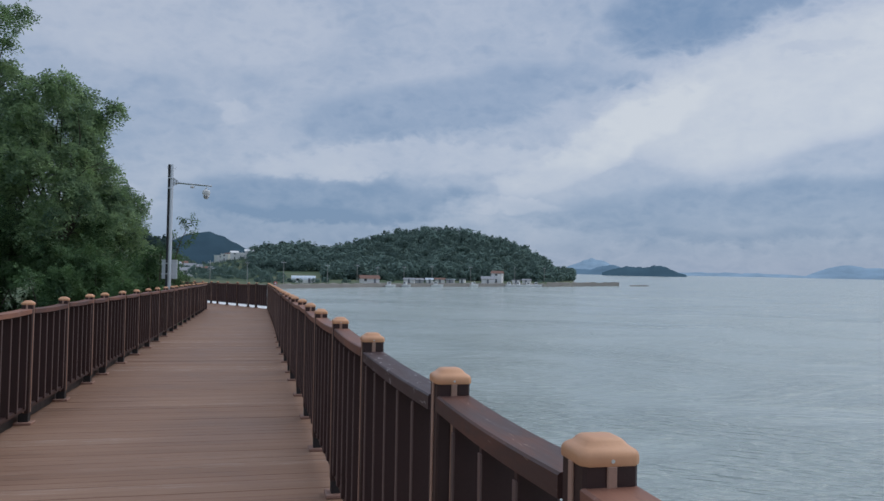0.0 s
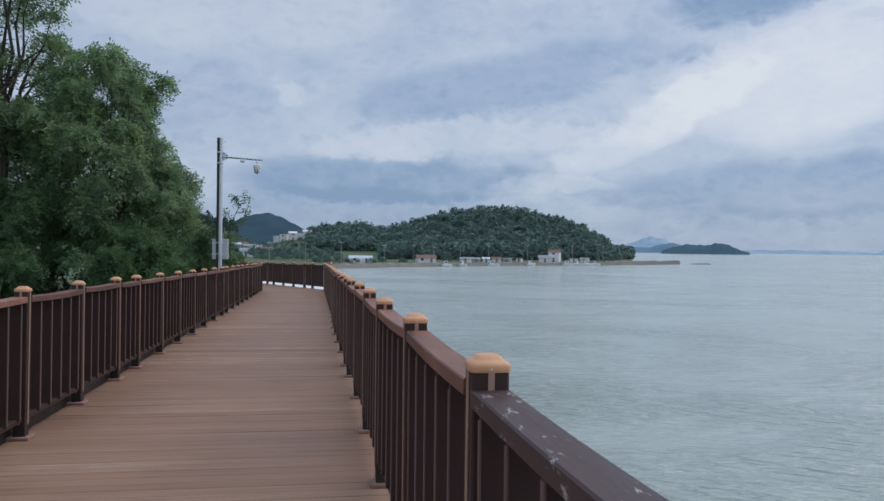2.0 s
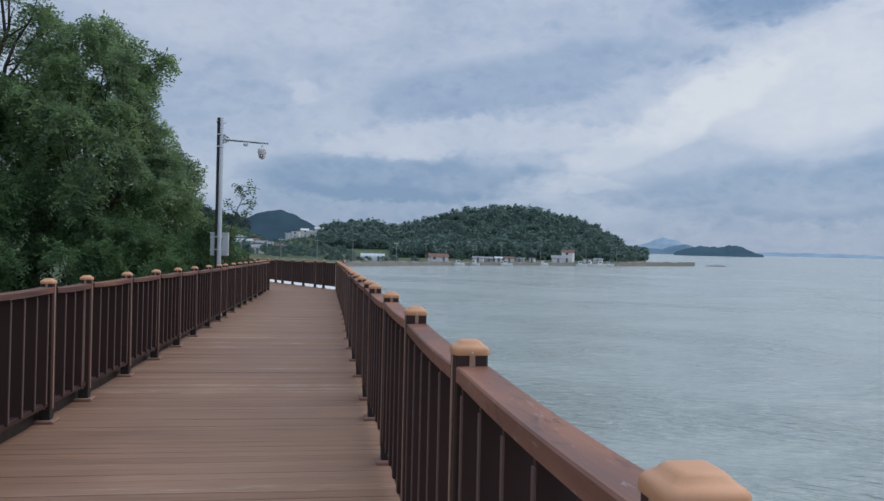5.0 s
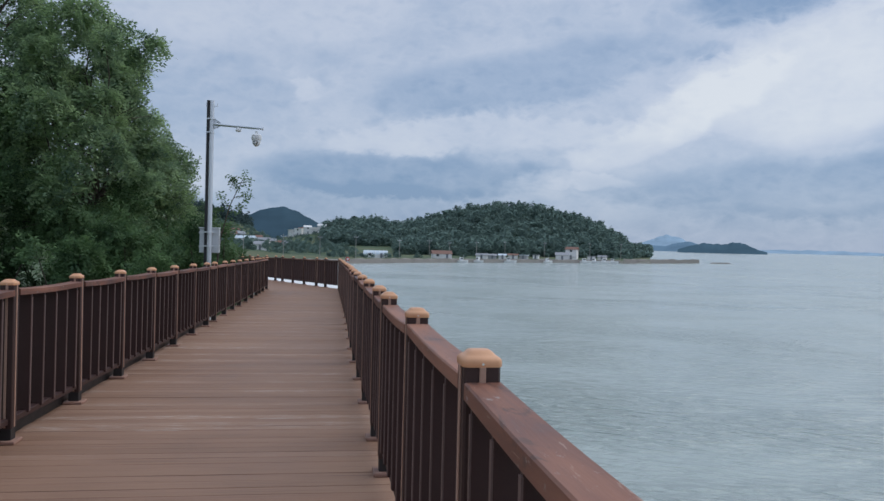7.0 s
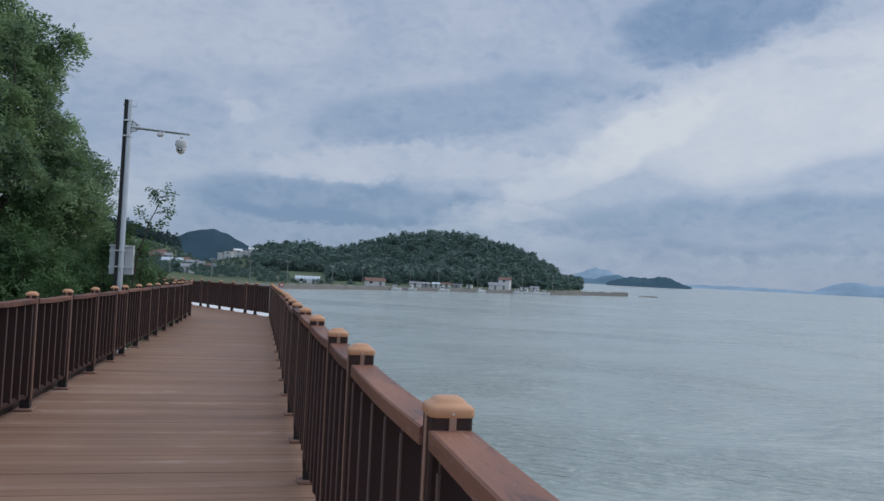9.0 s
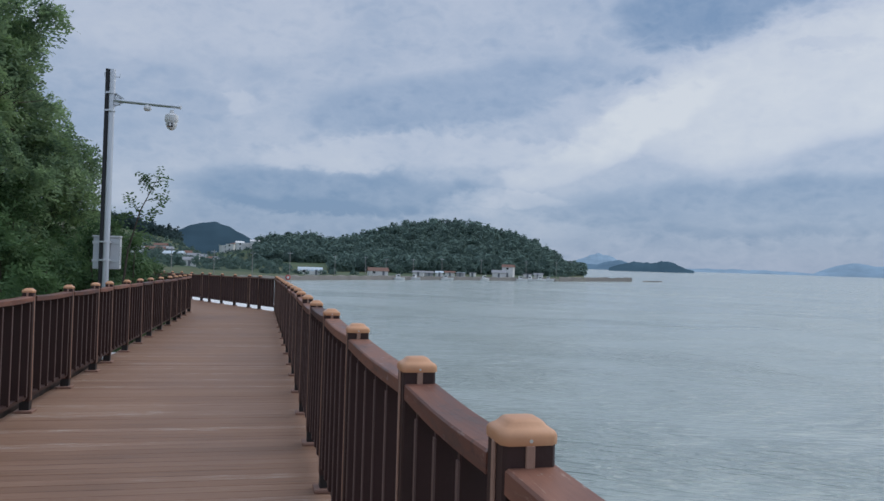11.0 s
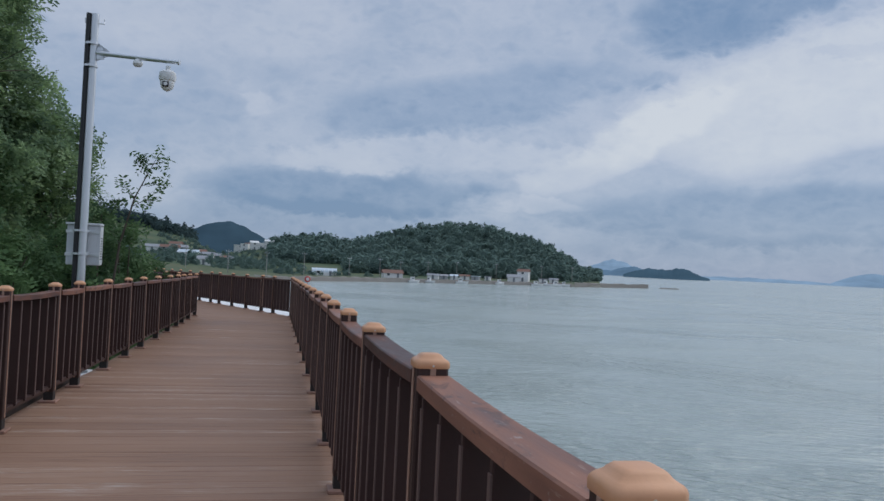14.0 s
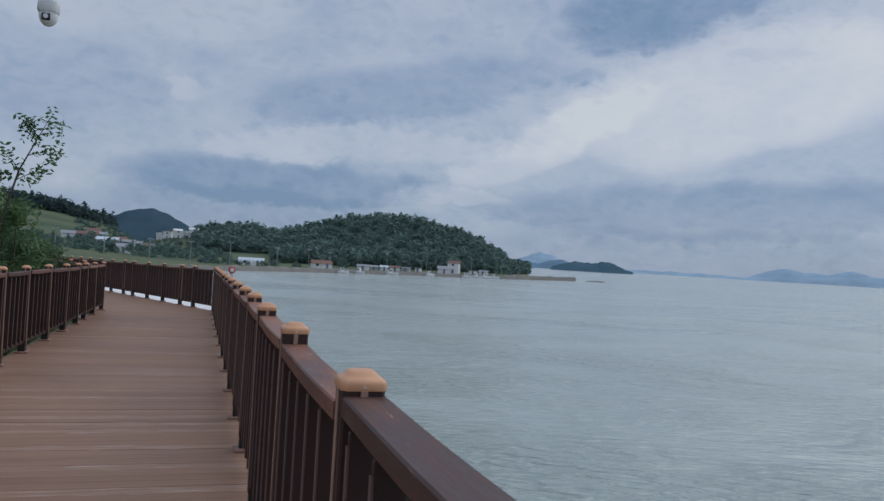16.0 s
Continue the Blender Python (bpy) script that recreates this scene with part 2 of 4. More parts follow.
def leaf_material(name, dark, light, thin=0.45, gloss=0.3):
    def build(n, b):
        geo = n.add("ShaderNodeNewGeometry")
        rnd = geo.outputs["Random Per Island"]
        big = n.span(n.noise(geo.outputs["Position"], 0.7, 3), 0.36, 0.64)
        tuft = n.span(n.noise(geo.outputs["Position"], 2.4, 2), 0.36, 0.64)
        f = n.math("ADD", n.math("MULTIPLY", rnd, 0.28), n.math("ADD", n.math("MULTIPLY", big, 0.34), n.math("MULTIPLY", tuft, 0.38)))
        n.link(n.ramp(f, ((0.0, dark), (1.0, light))), b.inputs["Base Color"])
        b.inputs["Roughness"].default_value = 0.55
        b.inputs["Specular IOR Level"].default_value = gloss
        b.inputs["Transmission Weight"].default_value = 0.0
        trans = n.add("ShaderNodeBsdfTranslucent")
        n.link(n.ramp(f, ((0.0, dark), (1.0, light))), trans.inputs["Color"])
        mixs = n.add("ShaderNodeMixShader")
        mixs.inputs[0].default_value = thin
        n.link(b.outputs[0], mixs.inputs[1])
        n.link(trans.outputs[0], mixs.inputs[2])
        out = n.tree.nodes["Material Output"]
        n.link(mixs.outputs[0], out.inputs["Surface"])
    return material(name, build)


LEAF = leaf_material("locust_leaves", (0.078, 0.138, 0.095), (0.410, 0.550, 0.265), 0.45, 0.15)
SHRUB = leaf_material("shrub_leaves", (0.048, 0.092, 0.050), (0.165, 0.270, 0.112), 0.42, 0.12)
# far foliage is lightened towards blue, so its colour carries the distance haze
WOODS = leaf_material("haze_tinted_pine_woods", (0.132, 0.196, 0.184), (0.182, 0.262, 0.222), 0.7, 0.0)
WOODS2 = leaf_material("haze_tinted_woods", (0.062, 0.098, 0.098), (0.088, 0.128, 0.125), 0.5, 0.0)


def water_build(n, b):
    pos = n.add("ShaderNodeNewGeometry").outputs["Position"]
    spin = n.add("ShaderNodeMapping")
    n.link(pos, spin.inputs["Vector"])
    spin.inputs["Rotation"].default_value = (0, 0, radians(27))
    pos = spin.outputs["Vector"]
    streak = n.noise(n.scaled(pos, 0.010, 0.018, 1), 1.0, 4, 0.55, 0.8)
    far = n.noise(n.scaled(pos, 0.14, 0.22, 1), 1.0, 5, 0.6)
    rip = n.noise(n.scaled(pos, 0.72, 2.1, 1), 1.0, 2, 0.5, 0.4)
    small = n.noise(n.scaled(pos, 2.2, 5.2, 1), 1.0, 3, 0.55, 0.2)
    col = n.ramp(streak, ((0.3, (0.378, 0.435, 0.405)), (0.7, (0.425, 0.478, 0.444))))
    n.link(col, b.inputs["Base Color"])
    b.inputs["IOR"].default_value = 1.33
    n.put(b.inputs["Roughness"], n.span(streak, 0.35, 0.65, 0.13, 0.18, False))
    swell = n.noise(n.scaled(pos, 0.30, 0.80, 1), 1.0, 2, 0.5, 0.3)
    patch = n.span(n.noise(n.scaled(pos, 0.040, 0.060, 1), 1.0, 4, 0.55, 0.9), 0.42, 0.66, 0.48, 1.60)
    near = n.math("MULTIPLY", patch, n.math("ADD", n.math("MULTIPLY", swell, 0.55), n.math("ADD", n.math("MULTIPLY", rip, 0.85), n.math("MULTIPLY", small, 0.18))))
    h = n.math("ADD", n.math("MULTIPLY", far, 0.03), near)
    n.link(n.bump(h, 0.9, 0.52), b.inputs["Normal"])


WATER = material("grey_green_sea", water_build)


def land_build(n, b):
    pos = n.add("ShaderNodeNewGeometry").outputs["Position"]
    field = n.noise(n.scaled(pos, 0.012, 0.025, 0.02), 1.0, 3, 0.5)
    tuft = n.noise(pos, 0.25, 6, 0.65)
    fine = n.noise(pos, 3.0, 4, 0.6)
    col = n.ramp(n.math("ADD", n.math("MULTIPLY", field, 0.7), n.math("MULTIPLY", tuft, 0.3)),
                 ((0.35, (0.040, 0.070, 0.036)), (0.5, (0.075, 0.115, 0.050)), (0.56, (0.115, 0.125, 0.062)), (0.66, (0.060, 0.100, 0.045))))
    z = n.add("ShaderNodeSeparateXYZ")
    n.link(pos, z.inputs[0])
    shore = n.span(n.math("ADD", z.outputs[2], n.math("MULTIPLY", tuft, 1.2)), SEA + 1.5, SEA + 2.2, 1.0, 0.0)
    col = n.mix(shore, col, (0.19, 0.185, 0.155))
    n.link(col, b.inputs["Base Color"])
    b.inputs["Roughness"].default_value = 0.95
    n.link(n.bump(fine, 0.6, 0.05), b.inputs["Normal"])


LAND = material("fields_and_shore", land_build)


# distance haze is put into the far land as bluish colour and added emission
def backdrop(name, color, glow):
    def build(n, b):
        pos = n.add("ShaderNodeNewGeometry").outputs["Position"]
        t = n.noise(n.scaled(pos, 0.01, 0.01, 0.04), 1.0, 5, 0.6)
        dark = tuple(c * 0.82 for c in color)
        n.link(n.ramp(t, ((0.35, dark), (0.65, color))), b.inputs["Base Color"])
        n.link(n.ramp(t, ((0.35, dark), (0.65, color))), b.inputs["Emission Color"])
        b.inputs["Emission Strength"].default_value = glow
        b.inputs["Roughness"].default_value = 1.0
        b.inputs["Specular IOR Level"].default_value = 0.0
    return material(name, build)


FAR1 = backdrop("haze_glow_mountain", (0.19, 0.275, 0.365), 0.52)
FAR2 = backdrop("haze_glow_headland", (0.10, 0.165, 0.23), 0.45)
FAR3 = backdrop("haze_glow_island", (0.055, 0.10, 0.135), 0.30)
FARCONE = backdrop("haze_glow_cone_hill", (0.040, 0.072, 0.098), 0.35)


# ---- mesh helpers ----
def mesh_of(name, bm, *mats):
    me = bpy.data.meshes.new(name)
    bm.to_mesh(me)
    bm.free()
    for m in mats:
        me.materials.append(m)
    return me


def smooth(me, angle=35):
    me.polygons.foreach_set("use_smooth", [True] * len(me.polygons))
    me.set_sharp_from_angle(angle=radians(angle))
    return me


def put_mesh(name, me, parent=None, m=None, label=""):
    ob = new(name, me)
    if parent is not None:
        ob.parent = parent
    if m is not None:
        ob.matrix_basis = m
    if label:
        ob["label"] = label
    return ob


def part(name, bm, mat, parent, label="", m=None):
    return put_mesh(name, mesh_of(name, bm, mat), parent, m, label)


def add_box(bm, c, s, bevel=0.0, seg=1, m=None):
    made = bmesh.ops.create_cube(bm, size=1.0)["verts"]
    bmesh.ops.scale(bm, vec=s, verts=made)
    bmesh.ops.translate(bm, vec=c, verts=made)
    if bevel:
        edges = list({e for v in made for e in v.link_edges})
        made = bmesh.ops.bevel(bm, geom=edges, offset=bevel, segments=seg, affect="EDGES", profile=0.5)["verts"]
    if m is not None:
        bmesh.ops.transform(bm, matrix=m, verts=made)
    return made


def box(c, s, bevel=0.0, seg=1):
    bm = bmesh.new()
    add_box(bm, c, s, bevel, seg)
    return bm


def add_tube(bm, pts, radii, sides=8, caps=True):
    """A tapered tube along points."""
    rings = []
    for i, p in enumerate(pts):
        p = Vector(p)
        a = Vector(pts[max(i - 1, 0)])
        b = Vector(pts[min(i + 1, len(pts) - 1)])
        q = (b - a).to_track_quat("Z", "Y")
        rings.append([bm.verts.new(p + q @ Vector((radii[i] * math.cos(k * math.tau / sides), radii[i] * math.sin(k * math.tau / sides), 0))) for k in range(sides)])
    for r0, r1 in zip(rings, rings[1:]):
        for k in range(sides):
            bm.faces.new((r0[k], r0[(k + 1) % sides], r1[(k + 1) % sides], r1[k]))
    if caps:
        bm.faces.new(rings[0][::-1])
        bm.faces.new(rings[-1])


def tube(pts, radii, sides=12):
    bm = bmesh.new()
    if isinstance(radii, (int, float)):
        radii = [radii] * len(pts)
    add_tube(bm, pts, radii, sides)
    return bm


def raw_mesh(name, verts, faces, *mats):
    me = bpy.data.meshes.new(name)
    verts = np.asarray(verts, dtype=np.float32)
    faces = np.asarray(faces, dtype=np.int32)
    k = faces.shape[1]
    me.vertices.add(len(verts))
    me.vertices.foreach_set("co", verts.ravel())
    me.loops.add(faces.size)
    me.loops.foreach_set("vertex_index", faces.ravel())
    me.polygons.add(len(faces))
    me.polygons.foreach_set("loop_start", np.arange(len(faces), dtype=np.int32) * k)
    me.update(calc_edges=True)
    me.validate()
    for m in mats:
        me.materials.append(m)
    return me


def empty(name, m):
    ob = new(name)
    ob.matrix_basis = m
    return ob

# ---- ground, sea and far land ----
def sstep(a, b, x):
    t = np.clip((x - a) / (b - a), 0, 1)
    return t * t * (3 - 2 * t)


def bump2(az, r, a0, r0, wa, wr, h):
    return h * np.exp(-((az - a0) / wa) ** 2 - ((r - r0) / wr) ** 2)


def wobble(x, y, scale, seed):
    rng = np.random.default_rng(seed)
    out = 0
    for k in range(6):
        a, p, q = rng.uniform(0, math.tau), rng.uniform(0, math.tau), scale * (1.6 ** k)
        out = out + np.sin((x * math.cos(a) + y * math.sin(a)) * q + p) / (1.35 ** k)
    return out / 3


CREST_AZ = (-60, -30, -20, -12.7, -9.4, -6.3, -5.2, -4.0, -2.8, -1.5, -0.3, 0.3, 2.0, 3.4, 5.3, 7.3, 10.4, 12.8, 15.5, 17.6, 19.6, 21.0, 22.3, 23.4, 24.5)
CREST_EL = (2.0, 3.2, 3.1, 2.95, 2.52, 1.9, 1.2, 0.6, 0.9, 1.25, 1.45, 1.5, 1.75, 1.82, 1.44, 2.1, 2.93, 3.17, 3.05, 2.55, 2.0, 1.3, 0.5, -0.4, -1.0)


def bearing(az):
    """Radians east of north for a place on the far land."""
    return np.radians(az - 0.05 - 0.022 * np.clip(az, -30, 30))


def land_height(x, y):
    """Height of the ground: sea bed, near bank, fields, hills."""
    x, y = np.asarray(x, float), np.asarray(y, float)
    az, r = np.degrees(np.arctan2(x, y)), np.hypot(x, y)
    az = az + 0.05 + 0.022 * np.clip(az, -30, 30)
    # distance inland: the near bank runs beside the walk, the bay's shore curves round ahead
    bank = (-1.3 - 0.40 * np.maximum(y - 37, 0)) - x
    shore_r = 281 - 15.5 * np.clip(-az, 0, 14) + 6.6 * np.maximum(az, 0) + 4 * wobble(x, y, 0.02, 3)
    bay = np.where(az < 23.5, (r - shore_r) * 0.9, -80.0)
    inland = np.maximum(bank, np.where(np.abs(az) < 60, bay, -80))
    base = SEA - 4 + 5.5 * sstep(-14, 3, inland) + 4.3 * sstep(-1.2, 0.8, bank) * (r < 4000)
    base = base + 2.0 * sstep(20, 160, inland) + 0.35 * wobble(x, y, 0.12, 5) * sstep(0, 6, inland)
    top = np.interp(az, CREST_AZ, CREST_EL)
    high = 1.4 + 650 * np.tan(np.radians(top)) - 7.0 - (SEA + 3.5)
    spread = np.where(az < -3.5, 190.0, 130.0)
    h = np.maximum(high, 0) * np.exp(-(((r - 660) / spread) ** 2))
    h = h + bump2(az, r, -40, 420, 16, 200, 34)
    return base + h * sstep(0, 60, inland) + 0.0


def grid_mesh(name, us, vs, place, mat):
    uu, vv = np.meshgrid(us, vs, indexing="ij")
    x, y, z = place(uu, vv)
    nu, nv = uu.shape
    i = np.arange(nu * nv).reshape(nu, nv)
    faces = np.stack([i[:-1, :-1], i[1:, :-1], i[1:, 1:], i[:-1, 1:]], -1).reshape(-1, 4)
    me = raw_mesh(name, np.stack([x, y, z], -1).reshape(-1, 3), faces, mat)
    me.polygons.foreach_set("use_smooth", [True] * len(me.polygons))
    return me


def polar(az, r):
    a = bearing(az)
    x, y = r * np.sin(a), r * np.cos(a)
    return x, y, land_height(x, y)


azs = np.concatenate([np.linspace(-180, -40, 60)[:-1], np.linspace(-40, 40, 330)[:-1], np.linspace(40, 180, 60)])
rs = np.concatenate([[0.0], np.geomspace(2.0, 250, 110)[:-1], np.linspace(250, 1000, 120)[:-1], np.geomspace(1000, 4900, 14)])
tagged(put_mesh("ground", grid_mesh("ground", azs[::-1], rs, polar, LAND)), "grassy bank, fields and low hills round the bay", "ground", kind="structure")
bm = bmesh.new()
bmesh.ops.create_circle(bm, cap_ends=True, radius=4900, segments=180)
tagged(put_mesh("water", mesh_of("water", bm, WATER), None, pose(0, 0, SEA)), "calm grey-green sea with small ripples", "sea", kind="structure")


def ridge(name, a0, a1, r, outline, mat, label, depth=220, seed=1, rough=0.10):
    """A far mountain: a rounded body of ground whose crest follows outline(az)."""
    def place(az, k):
        a = np.radians(az)
        top = outline(az)
        top = np.maximum(top + rough * top * wobble(az * 30, az * 0, 0.11, seed) * (0.3 + np.sin(np.pi * (az - a0) / (a1 - a0))), 0)
        d = r + depth * (k - 0.5)
        z = SEA - 2 + (top + 2 - SEA + 0.0) * np.sin(np.pi * k) ** 0.8
        return d * np.sin(a), d * np.cos(a), np.where(top <= 0, SEA - 2, z)
    me = grid_mesh(name, np.linspace(a1, a0, 90), np.linspace(0, 1, 13), place, mat)
    return tagged(put_mesh(name, me), label, "mountain", kind="structure")


def crest(*bumps):
    return lambda az: sum(h * np.maximum(1 - np.abs((az - c) / w) ** p, 0) for c, w, h, p in bumps)


def el_h(e, r):
    return 1.4 + r * math.tan(radians(e))


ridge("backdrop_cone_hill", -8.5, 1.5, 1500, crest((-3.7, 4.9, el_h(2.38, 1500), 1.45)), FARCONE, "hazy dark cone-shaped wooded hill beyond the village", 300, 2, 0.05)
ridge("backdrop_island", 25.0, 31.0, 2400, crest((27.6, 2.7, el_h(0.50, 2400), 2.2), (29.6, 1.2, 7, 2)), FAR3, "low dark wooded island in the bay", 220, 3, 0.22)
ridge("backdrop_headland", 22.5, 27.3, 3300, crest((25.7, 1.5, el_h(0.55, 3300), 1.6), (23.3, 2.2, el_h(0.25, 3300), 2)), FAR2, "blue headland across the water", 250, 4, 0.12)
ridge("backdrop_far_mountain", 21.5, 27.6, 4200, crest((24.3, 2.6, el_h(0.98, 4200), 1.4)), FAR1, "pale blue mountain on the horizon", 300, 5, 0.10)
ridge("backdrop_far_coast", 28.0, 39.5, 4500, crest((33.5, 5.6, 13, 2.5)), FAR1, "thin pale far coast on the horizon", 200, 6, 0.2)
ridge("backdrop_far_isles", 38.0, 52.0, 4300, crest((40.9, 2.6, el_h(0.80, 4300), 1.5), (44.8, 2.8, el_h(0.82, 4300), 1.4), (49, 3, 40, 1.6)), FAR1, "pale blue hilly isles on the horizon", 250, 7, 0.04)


def clump_mesh(name, centres, sizes, mat, seed, cards=42):
    """Crowns made of many small leafy tufts, some rounded, some pointed."""
    rng = np.random.default_rng(seed)
    n = len(centres)
    sizes = np.asarray(sizes)[:, None]
    d = rng.normal(size=(n, cards, 3))
    d /= np.linalg.norm(d, axis=2)[..., None]
    d *= rng.uniform(0.55, 1.1, (n, cards, 1))
    point = (rng.random(n) < 0.16)[:, None]
    taper = np.where(point, np.clip(0.9 - 0.7 * d[..., 2], 0.1, 1.4), 1.0)
    c = np.stack([d[..., 0] * taper, d[..., 1] * taper, d[..., 2] * np.where(point, 1.30, 0.85)], -1) * sizes[..., None] + np.asarray(centres)[:, None]
    c = c.reshape(-1, 3)
    s = np.repeat(sizes, cards, 1).reshape(-1, 1) * rng.uniform(0.20, 0.37, (n * cards, 1))
    out = d.reshape(-1, 3) + rng.normal(size=(n * cards, 3)) * 0.35 + np.array([0, 0, 0.6])
    u = np.cross(out, rng.normal(size=(n * cards, 3)))
    u /= np.linalg.norm(u, axis=1)[:, None] + 1e-9
    w = np.cross(out, u)
    w /= np.linalg.norm(w, axis=1)[:, None] + 1e-9
    k = rng.uniform(0.7, 1.2, (n * cards, 4, 1))
    v = np.stack([c + u * s * k[:, 0], c + w * s * k[:, 1], c - u * s * k[:, 2], c - w * s * k[:, 3]], 1)
    return raw_mesh(name, v.reshape(-1, 3), np.arange(n * cards * 4).reshape(-1, 4), mat)


def woods(name, boxes, mat, label, seed, size=(2.2, 4.4)):
    rng = np.random.default_rng(seed)
    pts, sz = [], []
    for a0, a1, r0, r1, low, count in boxes:
        az, r = rng.uniform(a0, a1, count), rng.uniform(r0, r1, count)
        x, y, z = polar(az, r)
        keep = (z > low) & (r > 281 + 6.6 * np.maximum(az, 0) + 16)
        s = rng.uniform(*size, keep.sum())
        tall = rng.random(keep.sum()) < 0.10
        s = np.where(tall, s * 1.3, s)
        pts.append(np.stack([x[keep], y[keep], z[keep] + s * np.where(tall, 1.5, 0.75)], 1))
        sz.append(s)
    return tagged(put_mesh(name, clump_mesh(name, np.concatenate(pts), np.concatenate(sz), mat, seed + 1)), label, "woods", kind="stuff")


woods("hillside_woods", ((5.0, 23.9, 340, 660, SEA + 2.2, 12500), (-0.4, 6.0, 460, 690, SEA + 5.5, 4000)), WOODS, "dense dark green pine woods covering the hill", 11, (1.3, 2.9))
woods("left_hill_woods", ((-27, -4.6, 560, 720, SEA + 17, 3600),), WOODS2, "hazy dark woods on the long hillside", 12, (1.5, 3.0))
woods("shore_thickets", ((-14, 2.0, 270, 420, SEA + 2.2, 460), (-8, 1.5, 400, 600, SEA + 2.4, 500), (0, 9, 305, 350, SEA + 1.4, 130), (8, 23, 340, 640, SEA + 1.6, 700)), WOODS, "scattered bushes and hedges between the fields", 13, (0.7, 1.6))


# ---- deck ----
def planar(y):
    return S * y


BEND_Y, BEND = 37.3, radians(21.5)
deck = tagged(empty("deck", pose(0, 0, 0)), "brown composite board deck of a seaside walkway", "boardwalk", kind="structure")
PITCH, GAP = 0.145, 0.004
DX0, DX1 = XL - 0.10, XR + 0.10


def plank_bm(w):
    bm = bmesh.new()
    add_box(bm, (0, 0, -0.0125), (w, PITCH - GAP, 0.025), 0.002, 1)
    return bm


plank_me = mesh_of("deck_board", plank_bm(DX1 - DX0), PLANK)
tilt = math.atan(S)
y = -3.0
rng = random.Random(5)
while y < BEND_Y - 0.9:
    ob = put_mesh("deck_board", plank_me, deck, pose((DX0 + DX1) / 2 + rng.uniform(-0.006, 0.006), y, planar(y) + rng.uniform(-0.0015, 0.0015), math.degrees(tilt), rng.uniform(-0.03, 0.03), rng.uniform(-0.08, 0.08)))
    y += PITCH
# plain sheet on the bearers under the boards
under = bmesh.new()
add_box(under, ((DX0 + DX1) / 2, 0, 0), (DX1 - DX0 - 0.06, 39.2, 0.02))
part("deck_base", under, SLEEVE, deck, "", pose(0, 16.55, planar(16.55) - 0.045, math.degrees(tilt)))
# wedge and the stretch after the bend
rest = bmesh.new()
pivot = Vector((XR, BEND_Y, planar(BEND_Y)))
turn_m = Matrix.Translation(pivot) @ Matrix.Rotation(BEND, 4, "Z") @ Matrix.Rotation(math.atan(S * math.cos(BEND)), 4, "X")
for k in range(14):
    a = BEND * (k + 1) / 15
    m = Matrix.Translation(pivot) @ Matrix.Rotation(a, 4, "Z")
    add_box(rest, (-1.4, -0.75 + 0.0, -0.015 - 0.0006 * k), (3.4, 0.20, 0.02), 0, 1, m)
    add_box(rest, (-1.4, -0.55, -0.0165 - 0.0006 * k), (3.4, 0.20, 0.02), 0, 1, m)
for k in range(-5, 225):
    add_box(rest, ((DX0 + DX1) / 2 - XR, k * PITCH, -0.0125), (DX1 - DX0, PITCH - GAP, 0.025), 0, 1, turn_m)
add_box(rest, (XR - 1.37, BEND_Y - 0.45, planar(BEND_Y) - 0.034), (DX1 - DX0 + 0.1, 1.4, 0.02))
tagged(put_mesh("deck_boards_far", mesh_of("deck_boards_far", rest, PLANK), deck), kind="stuff")


def joist(c, s, m=None):
    bm = bmesh.new()
    add_box(bm, c, s, 0.005, 1, m)
    return bm


for x in (DX0 + 0.07, -1.5, -0.1, DX1 - 0.07):
    part("joist", joist((x, 17.0, planar(17.0) - 0.115), (0.09, 40.4, 0.17), Matrix.Translation((0, 17, planar(17))) @ Matrix.Rotation(tilt, 4, "X") @ Matrix.Translation((0, -17, -planar(17)))), SLEEVE, deck, "dark steel joist")
for x in (DX0 - XR + 0.07, DX1 - XR - 0.07):
    part("joist", joist((x, 16.0, -0.115), (0.09, 33, 0.17), turn_m), SLEEVE, deck, "dark steel joist")
PILE = solid("steel_pile", (0.10, 0.09, 0.085), 0.7, 0.2, 0.3, 3)
for y in range(-2, 38, 6):
    for x in (-1.9, 0.35):
        part("pile", tube([(x, y, SEA - 4.5), (x, y, planar(y) - 0.2)], 0.16), PILE, deck, "dark steel pile under the deck")


# ---- railings ----
def cap_mesh():
    bm = bmesh.new()
    w = 0.055
    levels = ((-0.014, w * 0.985), (-0.011, w), (0.001, w), (0.006, w * 0.975), (0.011, w * 0.90), (0.0145, w * 0.79), (0.0185, w * 0.69), (0.0235, w * 0.62), (0.0275, w * 0.53), (0.0292, w * 0.40))
    rings = []
    for z, h in levels:
        k = h * 0.76
        pts = [(h, k), (k, h), (-k, h), (-h, k), (-h, -k), (-k, -h), (k, -h), (h, -k)]
        rings.append([bm.verts.new((a, b, z)) for a, b in pts])
    for r0, r1 in zip(rings, rings[1:]):
        for i in range(8):
            bm.faces.new((r0[i], r0[(i + 1) % 8], r1[(i + 1) % 8], r1[i]))
    bm.faces.new(rings[0][::-1])
    bm.faces.new(rings[-1])
    bmesh.ops.recalc_face_normals(bm, faces=bm.faces)
    return smooth(mesh_of("cap", bm, CAP), 60)


